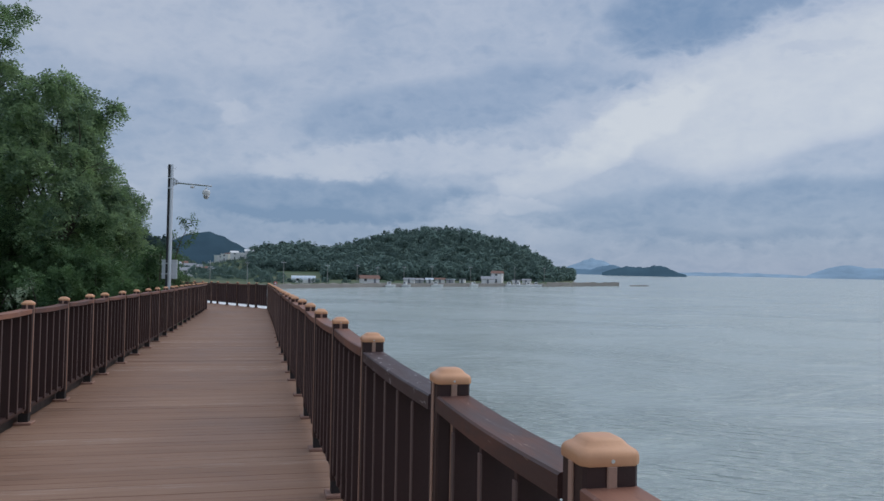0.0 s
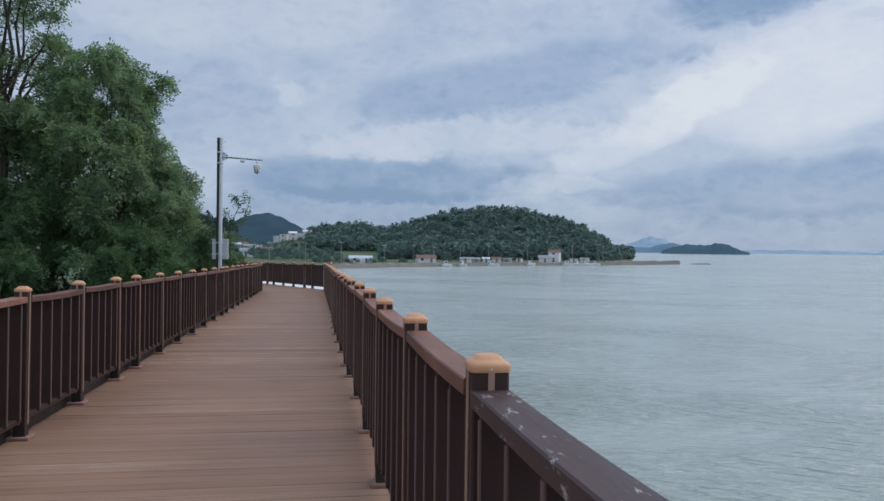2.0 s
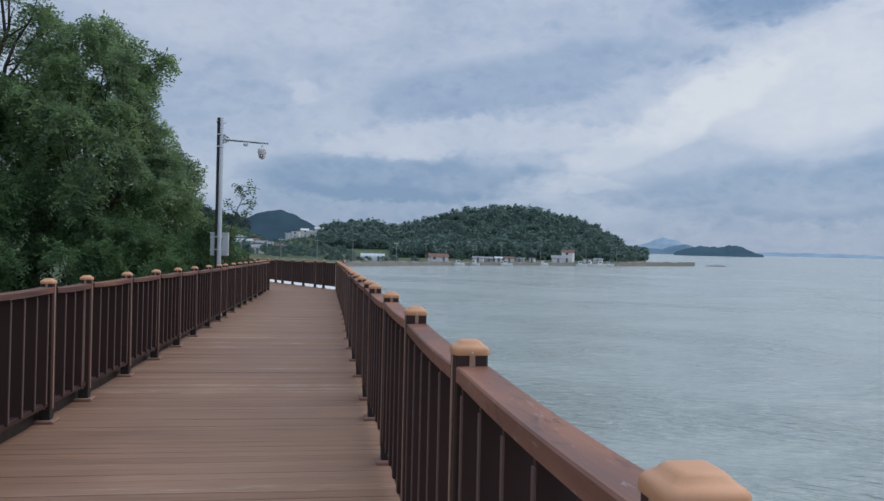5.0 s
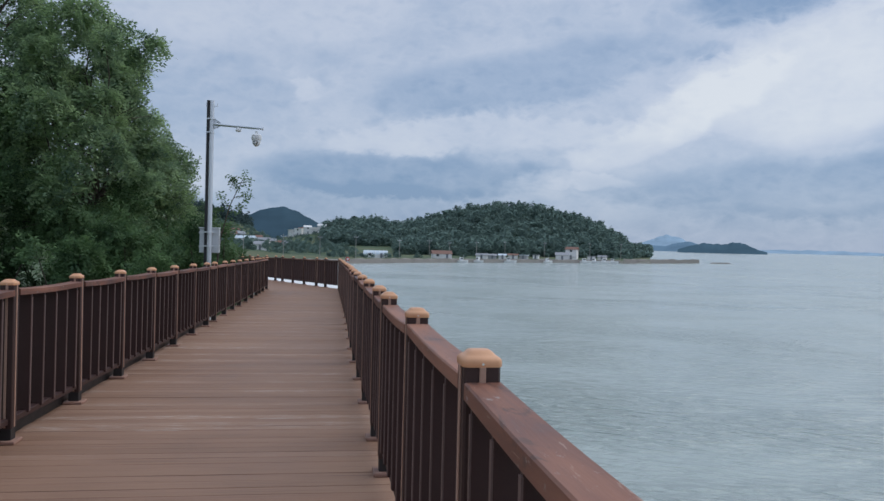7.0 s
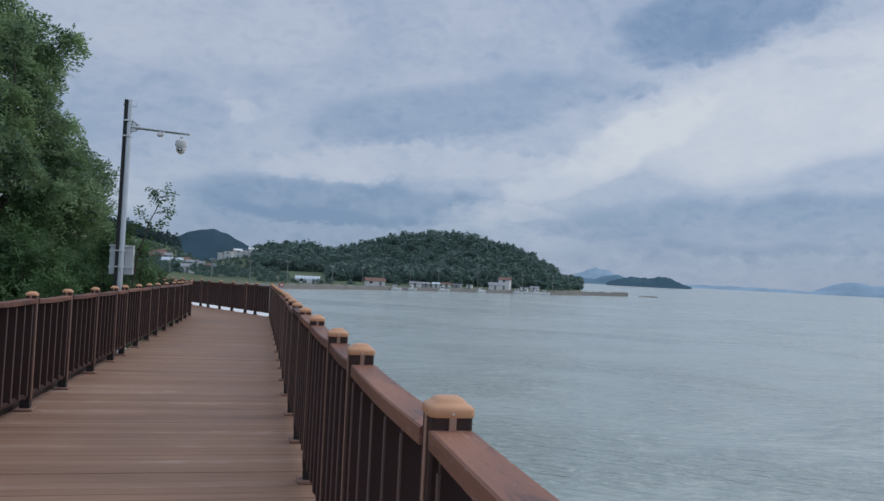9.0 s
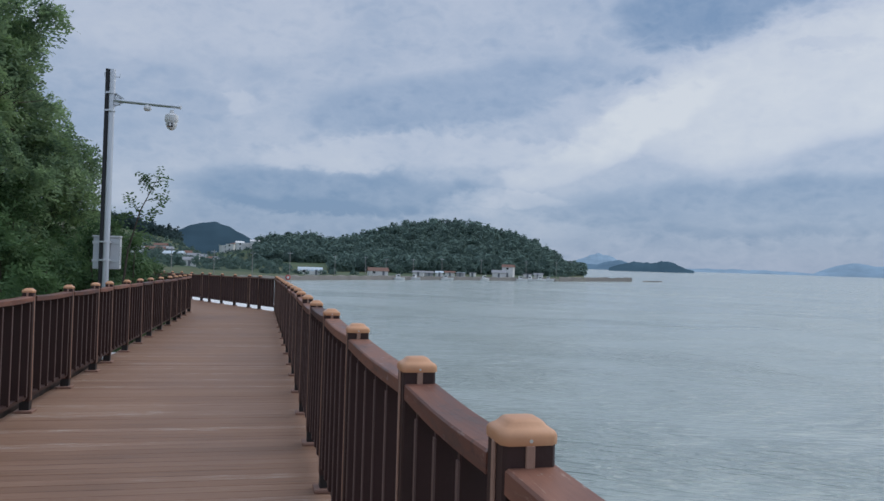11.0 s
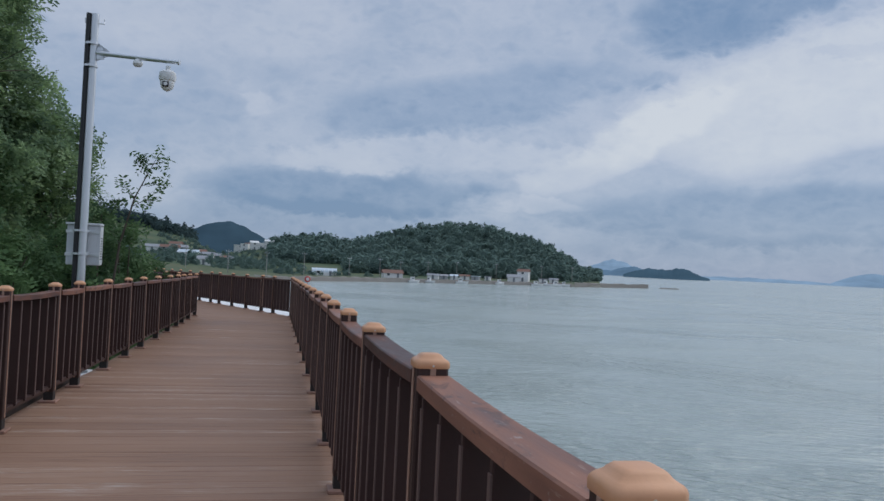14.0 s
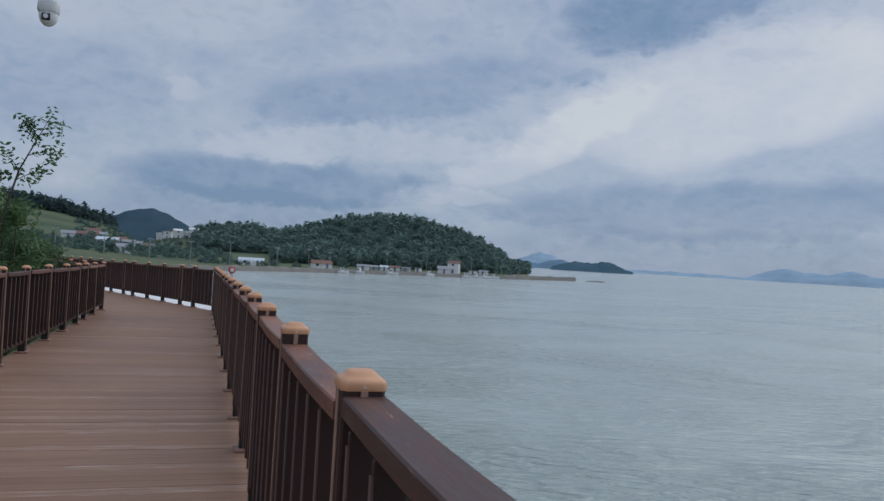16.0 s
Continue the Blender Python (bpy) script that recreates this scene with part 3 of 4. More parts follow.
CAP_ME = cap_mesh()
SHAFT_ME = mesh_of("shaft", box((0, 0, 0.648), (0.100, 0.100, 1.076), 0.006), POST)
SLEEVE_ME = mesh_of("sleeve", box((0, 0, 0.06), (0.092, 0.092, 0.11), 0.004), SLEEVE)
PLATE_ME = mesh_of("base_plate", box((0, 0, 0.014), (0.17, 0.17, 0.028), 0.008, 2), PLATE)
STRIP_ME = mesh_of("edge_strip", box((0, 0, 0.650), (0.018, 0.006, 1.06), 0.002), TRIM)
SCREW_ME = mesh_of("screw", tube([(0, -0.0545, 0), (0, -0.0568, 0)], 0.0034, 10), SCREW)


def railing_post(m, label):
    p = empty("railing_post", m)
    put_mesh("shaft", SHAFT_ME, p)
    put_mesh("sleeve", SLEEVE_ME, p, None, "black sleeve at the foot")
    put_mesh("base_plate", PLATE_ME, p)
    c = put_mesh("cap", CAP_ME, p, pose(0, 0, 1.193), "rounded tan plastic cap")
    for k in (0, 180):
        put_mesh("screw", SCREW_ME, c, pose(0, 0, -0.005, 0, 0, k))
    for k in (0, 90, 180, 270):
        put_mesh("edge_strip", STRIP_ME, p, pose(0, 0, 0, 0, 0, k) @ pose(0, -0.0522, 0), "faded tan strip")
    return tagged(p, label, "railing post", "posts of the boardwalk railing")


FIN_ME = mesh_of("baluster", box((0, 0, 0.636), (0.092, 0.026, 0.93), 0.003), FIN)
# thin strip that carries the painted light along each baluster's edge
EDGE_ME = mesh_of("baluster_edge", box((0, 0, 0.625), (0.005, 0.022, 0.89)), LIT_EDGE)
rail_cache = {}


def rail_bm(length):
    """A handrail with rounded arrises and slightly uneven, sagging run."""
    key = round(length, 2)
    if key not in rail_cache:
        bm = bmesh.new()
        n = 10
        prof = ((-0.050, -0.047), (0.056, -0.047), (0.056, -0.005), (0.051, 0.0), (-0.045, 0.0), (-0.050, -0.005))
        rings = []
        for i in range(n + 1):
            t = i / n
            sag = -0.010 * math.sin(math.pi * t)
            rings.append([bm.verts.new((a, (t - 0.5) * length, b + sag)) for a, b in prof])
        for r0, r1 in zip(rings, rings[1:]):
            for k in range(6):
                bm.faces.new((r0[k], r0[(k + 1) % 6], r1[(k + 1) % 6], r1[k]))
        bm.faces.new(rings[0])
        bm.faces.new(rings[-1][::-1])
        bmesh.ops.recalc_face_normals(bm, faces=bm.faces)
        low = box((0, 0, 0), (0.06, length, 0.045), 0.005)
        rail_cache[key] = (smooth(mesh_of("top_rail", bm, RAIL), 30), mesh_of("bottom_rail", low, FIN))
    return rail_cache[key]


def guard_railing(a, b, label, rail_z, old=False):
    """A bay of railing between two posts at a and b (feet, on the deck)."""
    a, b = Vector(a), Vector(b)
    d = b - a
    length = d.length - 0.100
    h = math.atan2(-d.x, d.y)
    m = Matrix.Translation((a + b) / 2) @ Matrix.Rotation(h, 4, "Z") @ Matrix.Rotation(math.atan2(d.z, math.hypot(d.x, d.y)), 4, "X")
    p = empty("guard_railing", m)
    top, low = rail_bm(length)
    if old:
        top = top.copy()
        top.materials[0] = RAIL_OLD
    put_mesh("top_rail", top, p, pose(0, 0, rail_z), "dark handrail spotted with pale lichen" if old else "weathered reddish-brown handrail")
    put_mesh("bottom_rail", low, p, pose(0, 0, 0.165))
    places = (0.175, 0.365, 0.555, 0.742, 0.928) if length > 1.15 else (0.25, 0.52, 0.79)
    for k in places:
        yy = length * (k - 0.5)
        f = put_mesh("baluster", FIN_ME, p, pose(0, yy, 0))
        for s in (-1, 1):
            put_mesh("baluster_edge", EDGE_ME, f, pose(s * 0.0475, 0, 0), "narrow edge coloured lighter, as if catching the light")
    return tagged(p, label, "railing", "bays of the boardwalk railing")


R_STOPS = [-1.72, -0.2, 1.27, 2.32, 3.86, 5.40, 6.86, 8.43, 10.04, 11.53, 12.52, 14.01, 15.44, 16.86, 18.27, 19.70, 21.2, 22.45, 24.0, 25.55, 27.0, 28.6, 30.2, 31.7, 32.75, 34.3, 35.8, BEND_Y]
L_STOPS = [-0.6, 0.9, 2.4, 3.9, 5.4, 6.95, 8.48, 9.99, 11.50, 12.52, 14.05, 15.53, 16.99, 18.54, 20.14, 21.63, 22.67, 24.23, 25.72, 27.1, 28.75, 30.4, 31.95, 33.1, 34.6, 36.3]
SEA_POST = "dark brown composite post with tan cap on the seaward railing"
LAND_POST = "dark brown composite post with tan cap on the landward railing"
SEA_BAY = "dark brown slatted bay with weathered handrail over the water"
LAND_BAY = "dark brown slatted bay with handrail beside the trees"


# the handrails were fixed at slightly different heights, bay by bay
SEA_RAIL_Z = ((1.27, 1.143), (2.32, 1.144), (3.86, 1.132), (5.40, 1.146), (8.43, 1.138), (10.05, 1.149), (12.52, 1.144), (14.01, 1.148), (15.44, 1.158), (16.86, 1.166))


def run(points, post_label, bay_label, headings):
    rnd = random.Random(len(points))
    for p, h in zip(points, headings):
        railing_post(pose(*p, rnd.uniform(-0.35, 0.35), rnd.uniform(-0.35, 0.35), math.degrees(h) + rnd.uniform(-1, 1)), post_label)
    for p, q in zip(points, points[1:]):
        near = [z for y, z in SEA_RAIL_Z if abs(y - q[1]) < 0.2 and p[0] > 0]
        guard_railing(p, q, bay_label, near[0] if near else 1.143 + rnd.uniform(-0.008, 0.008), abs(q[1] - 3.86) < 0.1 and q[0] > 0)


def after(u, s):
    q = turn_m @ Vector((u, s, 0))
    return (q.x, q.y, q.z)


far_s = [1.5, 2.55, 4.05, 5.55, 7.05, 8.1, 9.6, 11.1, 12.6, 14.1, 15.6, 17.1, 18.1, 19.6, 21.1, 22.6, 24.1, 25.6, 27.1, 28.6, 30.1]
WAVER_R = ((1.27, 2.32, 3.86, 5.40, 6.86, 8.43, 10.04, 11.53, 12.52, 14.01, 15.44, 16.86, 18.27, 19.70, 21.20, 26.00), (0.607, 0.598, 0.584, 0.592, 0.575, 0.587, 0.590, 0.575, 0.574, 0.564, 0.559, 0.553, 0.555, 0.567, 0.583, 0.585))
WAVER_L = ((8.48, 9.99, 11.50, 14.05, 15.53, 16.99, 18.54, 20.14, 21.63, 22.67, 24.23, 30.00, 36.00), (-2.183, -2.183, -2.192, -2.168, -2.154, -2.132, -2.134, -2.134, -2.126, -2.130, -2.132, -2.120, -2.150))
right = [(float(np.interp(y, *WAVER_R)), y, planar(y)) for y in R_STOPS] + [after(0, s) for s in far_s]
left = [(float(np.interp(y, *WAVER_L)), y, planar(y)) for y in L_STOPS] + [after(XL - XR, s) for s in far_s[1:]]
run(right, SEA_POST, SEA_BAY, [0] * (len(R_STOPS) - 1) + [BEND / 2] + [BEND] * len(far_s))
run(left, LAND_POST, LAND_BAY, [0] * (len(L_STOPS) - 1) + [BEND / 2] + [BEND] * (len(far_s) - 1))
# black strip added to keep the gap dark under the landward bottom rail
part("edge_channel", joist((XL - 0.115, 9.5, planar(9.5) + 0.02), (0.03, 27.0, 0.22), Matrix.Translation((0, 9.5, planar(9.5))) @ Matrix.Rotation(tilt, 4, "X") @ Matrix.Translation((0, -9.5, -planar(9.5)))), SLEEVE, deck, "black strip added to darken the gap under the bottom rail")
# white ledge outside the railing after the bend
k_bm = bmesh.new()
add_box(k_bm, (0.78, 15.6, -0.09), (1.30, 30.4, 0.14), 0.01, 1, turn_m)
add_box(k_bm, (1.50, 15.6, -0.02), (0.14, 30.4, 0.28), 0.02, 1, turn_m)
tagged(put_mesh("kerb", mesh_of("kerb", k_bm, KERBWHITE)), "white painted concrete ledge with raised kerb outside the railing", "kerb", kind="structure")


# ---- camera pole beside the walk ----
def security_pole():
    px, py = -2.49, 24.25
    z0 = planar(py)
    p = empty("security_camera_pole", pose(px, py, z0))
    part("pole", tube([(0, 0, -0.05), (0, 0, 1.2), (0, 0, 4.78)], [0.058, 0.057, 0.053], 20), STEEL, p, "bright galvanised steel pole")
    # thin black tube up the left of the pole
    part("conduit", tube([(-0.075, -0.03, 0.0), (-0.075, -0.03, 4.78)], 0.030, 10), BLACK, p, "black tube running up beside the pole")
    part("footing", tube([(0, 0, -0.10), (0, 0, -0.05), (0, 0, -0.045)], [0.32, 0.32, 0.31], 32), KERBWHITE, p, "white round concrete footing")
    part("plinth", tube([(0, 0, -0.70), (0, 0, -0.10)], 0.30, 24), SLEEVE, p, "dark plinth under the footing")
    part("flange", tube([(0, 0, -0.045), (0, 0, -0.02)], 0.15, 20), STEEL, p)
    for z in (1.53, 1.84, 4.06, 4.36):
        part("strap", tube([(-0.02, -0.01, z), (-0.02, -0.01, z + 0.028)], 0.105 if z < 3 else 0.088, 16), STEEL, p, "steel strap")
    end = Vector((1.14, -0.33, 4.16))
    arm = part("arm", tube([(0, 0, 4.26), end * 0.5 + Vector((0, 0, 2.13)), end], [0.032, 0.030, 0.028], 12), STEEL, p)
    part("arm_plate", box((0.10, -0.03, 4.25), (0.10, 0.012, 0.16), 0.003), STEEL, arm)
    for side in (-1, 1):
        g = bmesh.new()
        v = [g.verts.new(q) for q in ((0.05, -0.015, 4.27), (0.05, -0.015, 4.27 + side * 0.13), (0.22, -0.06, 4.25 + side * 0.03))]
        g.faces.new(v)
        bmesh.ops.solidify(g, geom=g.faces[:], thickness=0.008)
        part("gusset", g, STEEL, arm)
    part("end_cap", tube([end - Vector((0.01, -0.003, 0)), end + Vector((0.02, -0.006, 0))], 0.034, 12), STEEL, arm)
    for s in (-1, 1):
        part("aerial_stub", tube([(0, 0, 4.66), (s * 0.12, 0, 4.66), (s * 0.12, 0, 4.72)], 0.008, 6), STEEL, p)
    # dome camera
    d = end + Vector((-0.13, 0.035, 0))
    dome = part("dome_camera", tube([(d.x, d.y, 4.105), (d.x, d.y, 4.055), (d.x, d.y, 4.045), (d.x, d.y, 4.015), (d.x, d.y, 3.935), (d.x, d.y, 3.905)], [0.03, 0.03, 0.07, 0.105, 0.112, 0.098], 24), WHITE, p, "white dome security camera")
    smooth(dome.data, 40)
    ball = part("lens_ball", tube([(d.x, d.y, 3.905), (d.x, d.y, 3.865), (d.x, d.y, 3.815), (d.x, d.y, 3.780), (d.x, d.y, 3.765)], [0.090, 0.092, 0.078, 0.045, 0.01], 24), WHITE, dome)
    smooth(ball.data, 60)
    part("lens_window", box((d.x - 0.01, d.y - 0.078, 3.850), (0.085, 0.03, 0.075), 0.012, 2), GLASSY, dome, "dark lens window")
    part("lens", tube([(d.x - 0.01, d.y - 0.092, 3.850), (d.x - 0.01, d.y - 0.102, 3.850)], 0.024, 14), WHITE, dome)
    mid = end * 0.53
    lamp = part("ir_lamp", tube([(mid.x, mid.y, 4.19), (mid.x, mid.y, 4.15), (mid.x, mid.y, 4.12), (mid.x, mid.y, 4.09)], [0.03, 0.06, 0.065, 0.045], 16), WHITE, p, "small white floodlight under the arm")
    smooth(lamp.data, 40)
    # equipment cabinets either side of the pole
    for name, x0, w, dep in (("left_cabinet", -0.155, 0.13, 0.17), ("right_cabinet", 0.115, 0.16, 0.17)):
        c = part("equipment_box", box((x0, 0.16, 1.66), (w, dep, 0.54), 0.012, 2), GREYBOX, p, "pale grey equipment box")
        part("hood", box((x0, 0.15, 1.945), (w + 0.03, dep + 0.04, 0.03), 0.006), GREYBOX, c)
        part("hinge_strip", box((x0, 0.16 - dep / 2 - 0.002, 1.66), (w - 0.04, 0.008, 0.48), 0.002), GREYBOX, c)
        for z in (1.53, 1.84):
            part("bracket", box((x0, 0.16 - dep / 2 - 0.010, z), (w + 0.02, 0.012, 0.045), 0.003), STEEL, c)
    vent = part("vent_panel", box((0.201, 0.16, 1.66), (0.012, 0.17, 0.52), 0.002), GREYBOX, p)
    for k in range(9):
        part("vent_slot", box((0.208, 0.16, 1.48 + 0.035 * k), (0.004, 0.10, 0.014)), BLACK, vent)
    return tagged(p, "galvanised steel security camera pole with dome camera and equipment boxes", "camera pole")


security_pole()


# ---- marker light on the seaward railing ----
RED = solid("red_plastic", (0.50, 0.035, 0.025), 0.35, 0, 0.06)


def marker_light():
    y = 28.6
    p = empty("marker_light", pose(XR + 0.10, y, planar(y) + 1.06))
    part("bracket", box((0, 0, 0.05), (0.05, 0.03, 0.24), 0.004), STEEL, p)
    part("housing", tube([(0, 0.03, 0.22), (0, -0.03, 0.22), (0, -0.045, 0.22)], [0.060, 0.060, 0.05], 20), RED, p, "round red housing")
    part("lens", tube([(0, -0.045, 0.22), (0, -0.055, 0.22)], [0.034, 0.028], 14), WHITE, p, "white lens")
    return tagged(p, "small round red marker light with white lens on the railing", "marker light")


marker_light()


# ---- trees ----
def leaf_cloud(name, blobs, count, size, mat, seed, hang=0.35, ball=1.0, per=16, above=0.0):
    """Feathery sprays: small leaflets in two rows along short drooping stalks, gathered in uneven blobs."""
    rng = np.random.default_rng(seed)
    blobs = np.array(blobs, float)
    w = blobs[:, 3] ** 2
    sprays = max(count // per, 1)
    which = rng.choice(len(blobs), sprays, p=w / w.sum())
    d = rng.normal(size=(sprays, 3))
    d /= np.linalg.norm(d, axis=1)[:, None]
    d[:, 2] = np.where(rng.random(sprays) < above, np.abs(d[:, 2]), d[:, 2])
    rad = blobs[which, 3] * (0.35 + 0.65 * rng.random(sprays) ** 0.45) * rng.uniform(0.85, 1.12, sprays)
    core = blobs[which, :3] + d * rad[:, None] * np.array([1, 1, 0.8 * ball])
    n = sprays * per
    axis = d * 0.8 + rng.normal(size=(sprays, 3)) * 0.55
    axis[:, 2] -= hang
    axis /= np.linalg.norm(axis, axis=1)[:, None]
    up = np.array([0, 0, 1.0]) + rng.normal(size=(sprays, 3)) * 0.45
    across = np.cross(axis, up)
    across /= np.linalg.norm(across, axis=1)[:, None] + 1e-9
    half = per // 2
    t = np.tile(np.repeat(np.linspace(-1, 1, half), 2), sprays)
    sign = np.tile([1.0, -1.0], sprays * half)
    axis, across = np.repeat(axis, per, 0), np.repeat(across, per, 0)
    reach = size * rng.uniform(1.6, 2.6, sprays).repeat(per)
    c = np.repeat(core, per, 0) + axis * (t * reach)[:, None] + rng.normal(size=(n, 3)) * size * 0.10
    c[:, 2] -= 0.35 * size * (t + 1) ** 2 * hang
    tip = across * sign[:, None] + axis * 0.35 + rng.normal(size=(n, 3)) * 0.22
    tip /= np.linalg.norm(tip, axis=1)[:, None]
    wide = axis + rng.normal(size=(n, 3)) * 0.15
    s = (size * rng.uniform(0.75, 1.25, n))[:, None]
    v = np.stack([c, c + tip * s * 0.5 + wide * s * 0.24, c + tip * s, c + tip * s * 0.5 - wide * s * 0.24], 1)
    return raw_mesh(name, v.reshape(-1, 3), np.arange(n * 4).reshape(n, 4), mat)


def limbs(base, tops, r0, seed, kinks=5, fork_at=0.38):
    """A trunk that forks into limbs which reach the given points."""
    rng = random.Random(seed)
    bm = bmesh.new()
    base = Vector(base)
    mean = sum((Vector(t) for t in tops), Vector()) / len(tops)
    fork = base.lerp(mean, fork_at)
    add_tube(bm, [base + Vector((0, 0, -0.4)), base, base.lerp(fork, 0.5) + Vector((rng.uniform(-.15, .15), rng.uniform(-.15, .15), 0)), fork], [r0 * 1.35, r0, r0 * 0.85, r0 * 0.72], 9)
    thick = r0 * (0.5 if len(tops) < 10 else 0.33)
    for t in tops:
        t = Vector(t)
        pts, rad = [fork.copy()], [thick]
        for i in range(1, kinks + 1):
            q = fork.lerp(t, i / kinks)
            q += Vector((rng.uniform(-.25, .25), rng.uniform(-.25, .25), rng.uniform(-.2, .3))) * (1 if i < kinks else 0)
            pts.append(q)
            rad.append(thick * (1 - i / (kinks + 0.6)))
        add_tube(bm, pts, rad, 7)
        for j in range(5):
            i = rng.randrange(2, kinks)
            a = pts[i]
            e = a + Vector((rng.uniform(-1, 1), rng.uniform(-1, 1), rng.uniform(-.3, .7))) * 1.3
            add_tube(bm, [a, a.lerp(e, .5) + Vector((0, 0, .12)), e], [rad[i] * .6, rad[i] * .4, .008], 5)
    return bm


def tree(base, blobs, count, size, label, seed, r0=0.16, fork_at=0.38):
    p = empty("tree", pose(*base))
    inv = Matrix.Translation(-Vector(base))
    tops = [b[:3] for b in blobs][::2]
    bm = limbs(base, tops, r0, seed, 5, fork_at)
    bm.transform(inv)
    part("trunk", bm, BARK, p)
    me = leaf_cloud("crown", blobs, count, size, LEAF, seed, 0.40, 0.85, 16, 0.4)
    me.transform(inv)
    put_mesh("crown", me, p)
    return tagged(p, label, "tree")


def blob_crown(cx, cy, z0, z1, rx, seed, n=22, r=(0.8, 1.5), taper=0.5):
    """Blobs that fill an uneven crown between two heights."""
    rng = random.Random(seed)
    out = []
    for i in range(n):
        f = (i + 0.5) / n
        z = z0 + (z1 - z0) * f
        w = rx * (1 - taper * max(0, (f - 0.45) / 0.55) ** 1.5) * (0.75 + 0.25 * min(1, f / 0.3))
        a = i * 2.4 + rng.uniform(-.5, .5)
        d = w * math.sqrt(rng.uniform(0.15, 1))
        out.append((cx + d * math.cos(a), cy + d * math.sin(a), z, rng.uniform(*r)))
    return out


crown = [b for b in blob_crown(-7.35, 31.4, 1.2, 8.1, 2.85, 21, 54, (0.50, 0.95), 0.42) if b[0] > -8.5 or b[2] < 5.6]
tree((-7.2, 31.6, -1.0), crown, 84000, 0.135, "broad dense green locust tree behind the landward railing", 21, 0.2)
tree((-10.6, 30.6, -0.8), blob_crown(-10.9, 30.4, 4.5, 13.4, 2.4, 22, 20, (0.45, 0.85), 0.3) + blob_crown(-9.6, 30.6, 9.0, 12.4, 1.3, 26, 8, (0.4, 0.75), 0.2) + blob_crown(-10.4, 31.6, 4.2, 8.6, 1.7, 27, 14, (0.5, 0.85), 0.2), 44000, 0.13, "tall open locust tree with bare dark limbs", 22, 0.27, 0.62)
tree((-12.4, 33.5, -0.8), blob_crown(-12.9, 33.5, 1.0, 6.2, 3.2, 23, 26, (0.9, 1.5), 0.4), 46000, 0.115, "dense green tree in the shoreline grove", 23, 0.2)
tree((-8.6, 35.5, -0.8), blob_crown(-8.8, 35.5, 1.0, 7.0, 2.6, 24, 22, (0.8, 1.4), 0.4), 36000, 0.115, "green tree at the back of the grove", 24, 0.16)

tree((-5.5, 33.6, -0.9), blob_crown(-5.4, 33.6, 0.8, 4.3, 1.10, 25, 16, (0.5, 0.85), 0.4), 20000, 0.115, "small bushy green tree crowding the bend of the railing", 25, 0.09)


def sapling():
    base = Vector((-3.0, 28.6, -1.0))
    p = empty("sapling", Matrix.Translation(base))
    bm = bmesh.new()
    stem = [(0, 0, -0.2), (0.05, 0, 1.5), (0.22, -0.05, 3.0), (0.50, -0.08, 4.1), (0.80, -0.10, 4.75), (0.98, -0.10, 5.15)]
    add_tube(bm, stem, [0.04, 0.035, 0.026, 0.018, 0.010, 0.004], 7)
    blobs = []
    twigs = (((0.22, -0.05, 3.0), (-0.25, 0.1, 3.55)), ((0.30, -0.05, 3.4), (0.85, -0.1, 3.45)), ((0.45, -0.08, 3.9), (1.2, -0.2, 4.15)),
             ((0.50, -0.08, 4.1), (0.05, 0.05, 4.5)), ((0.65, -0.09, 4.4), (1.30, 0.0, 4.45)), ((0.80, -0.1, 4.75), (0.45, 0.05, 5.1)), ((0.85, -0.1, 4.9), (1.25, 0, 5.0)))
    for a, b in twigs:
        a = Vector(a)
        b = a.lerp(Vector(b), 0.68)
        m = a.lerp(b, 0.5) + Vector((0, 0, 0.06))
        add_tube(bm, [a, m, b], [0.010, 0.007, 0.003], 5)
        for t in (0.45, 0.75, 1.0):
            q = a.lerp(b, t) + Vector((0, 0, 0.05))
            blobs.append((*(q * 0.80), 0.08))
    for q in stem[3:]:
        blobs.append((*(Vector(q) * 0.80), 0.08))
    bmesh.ops.scale(bm, vec=(0.80, 0.80, 0.80), verts=bm.verts)
    part("stem", bm, BARK, p)
    put_mesh("foliage", leaf_cloud("foliage", blobs, 520, 0.095, SHRUB, 31, 0.25, 1.0, 14), p)
    return tagged(p, "slender leaning locust sapling with sparse leaves", "sapling")


sapling()


def shrub(x, y, z, h, w, seed, count):
    p = empty("shrub", pose(x, y, z))
    rng = random.Random(seed)
    blobs = []
    for i in range(9):
        f = rng.random()
        blobs.append((rng.uniform(-w, w) * 0.62, rng.uniform(-w, w) * 0.62, 0.35 * h * 0.5 + f * h * 0.72, rng.uniform(0.30, 0.48) * w))
    bm = bmesh.new()
    for b in blobs[::2]:
        add_tube(bm, [(0, 0, -0.3), (b[0] * 0.5, b[1] * 0.5, b[2] * 0.5), b[:3]], [0.035, 0.022, 0.008], 5)
    part("stem", bm, BARK, p)
    put_mesh("foliage", leaf_cloud("foliage", blobs, count, 0.11, SHRUB, seed, 0.25), p)
    return tagged(p, "leafy green shrub on the bank behind the railing", "shrub", "shrubs on the bank")


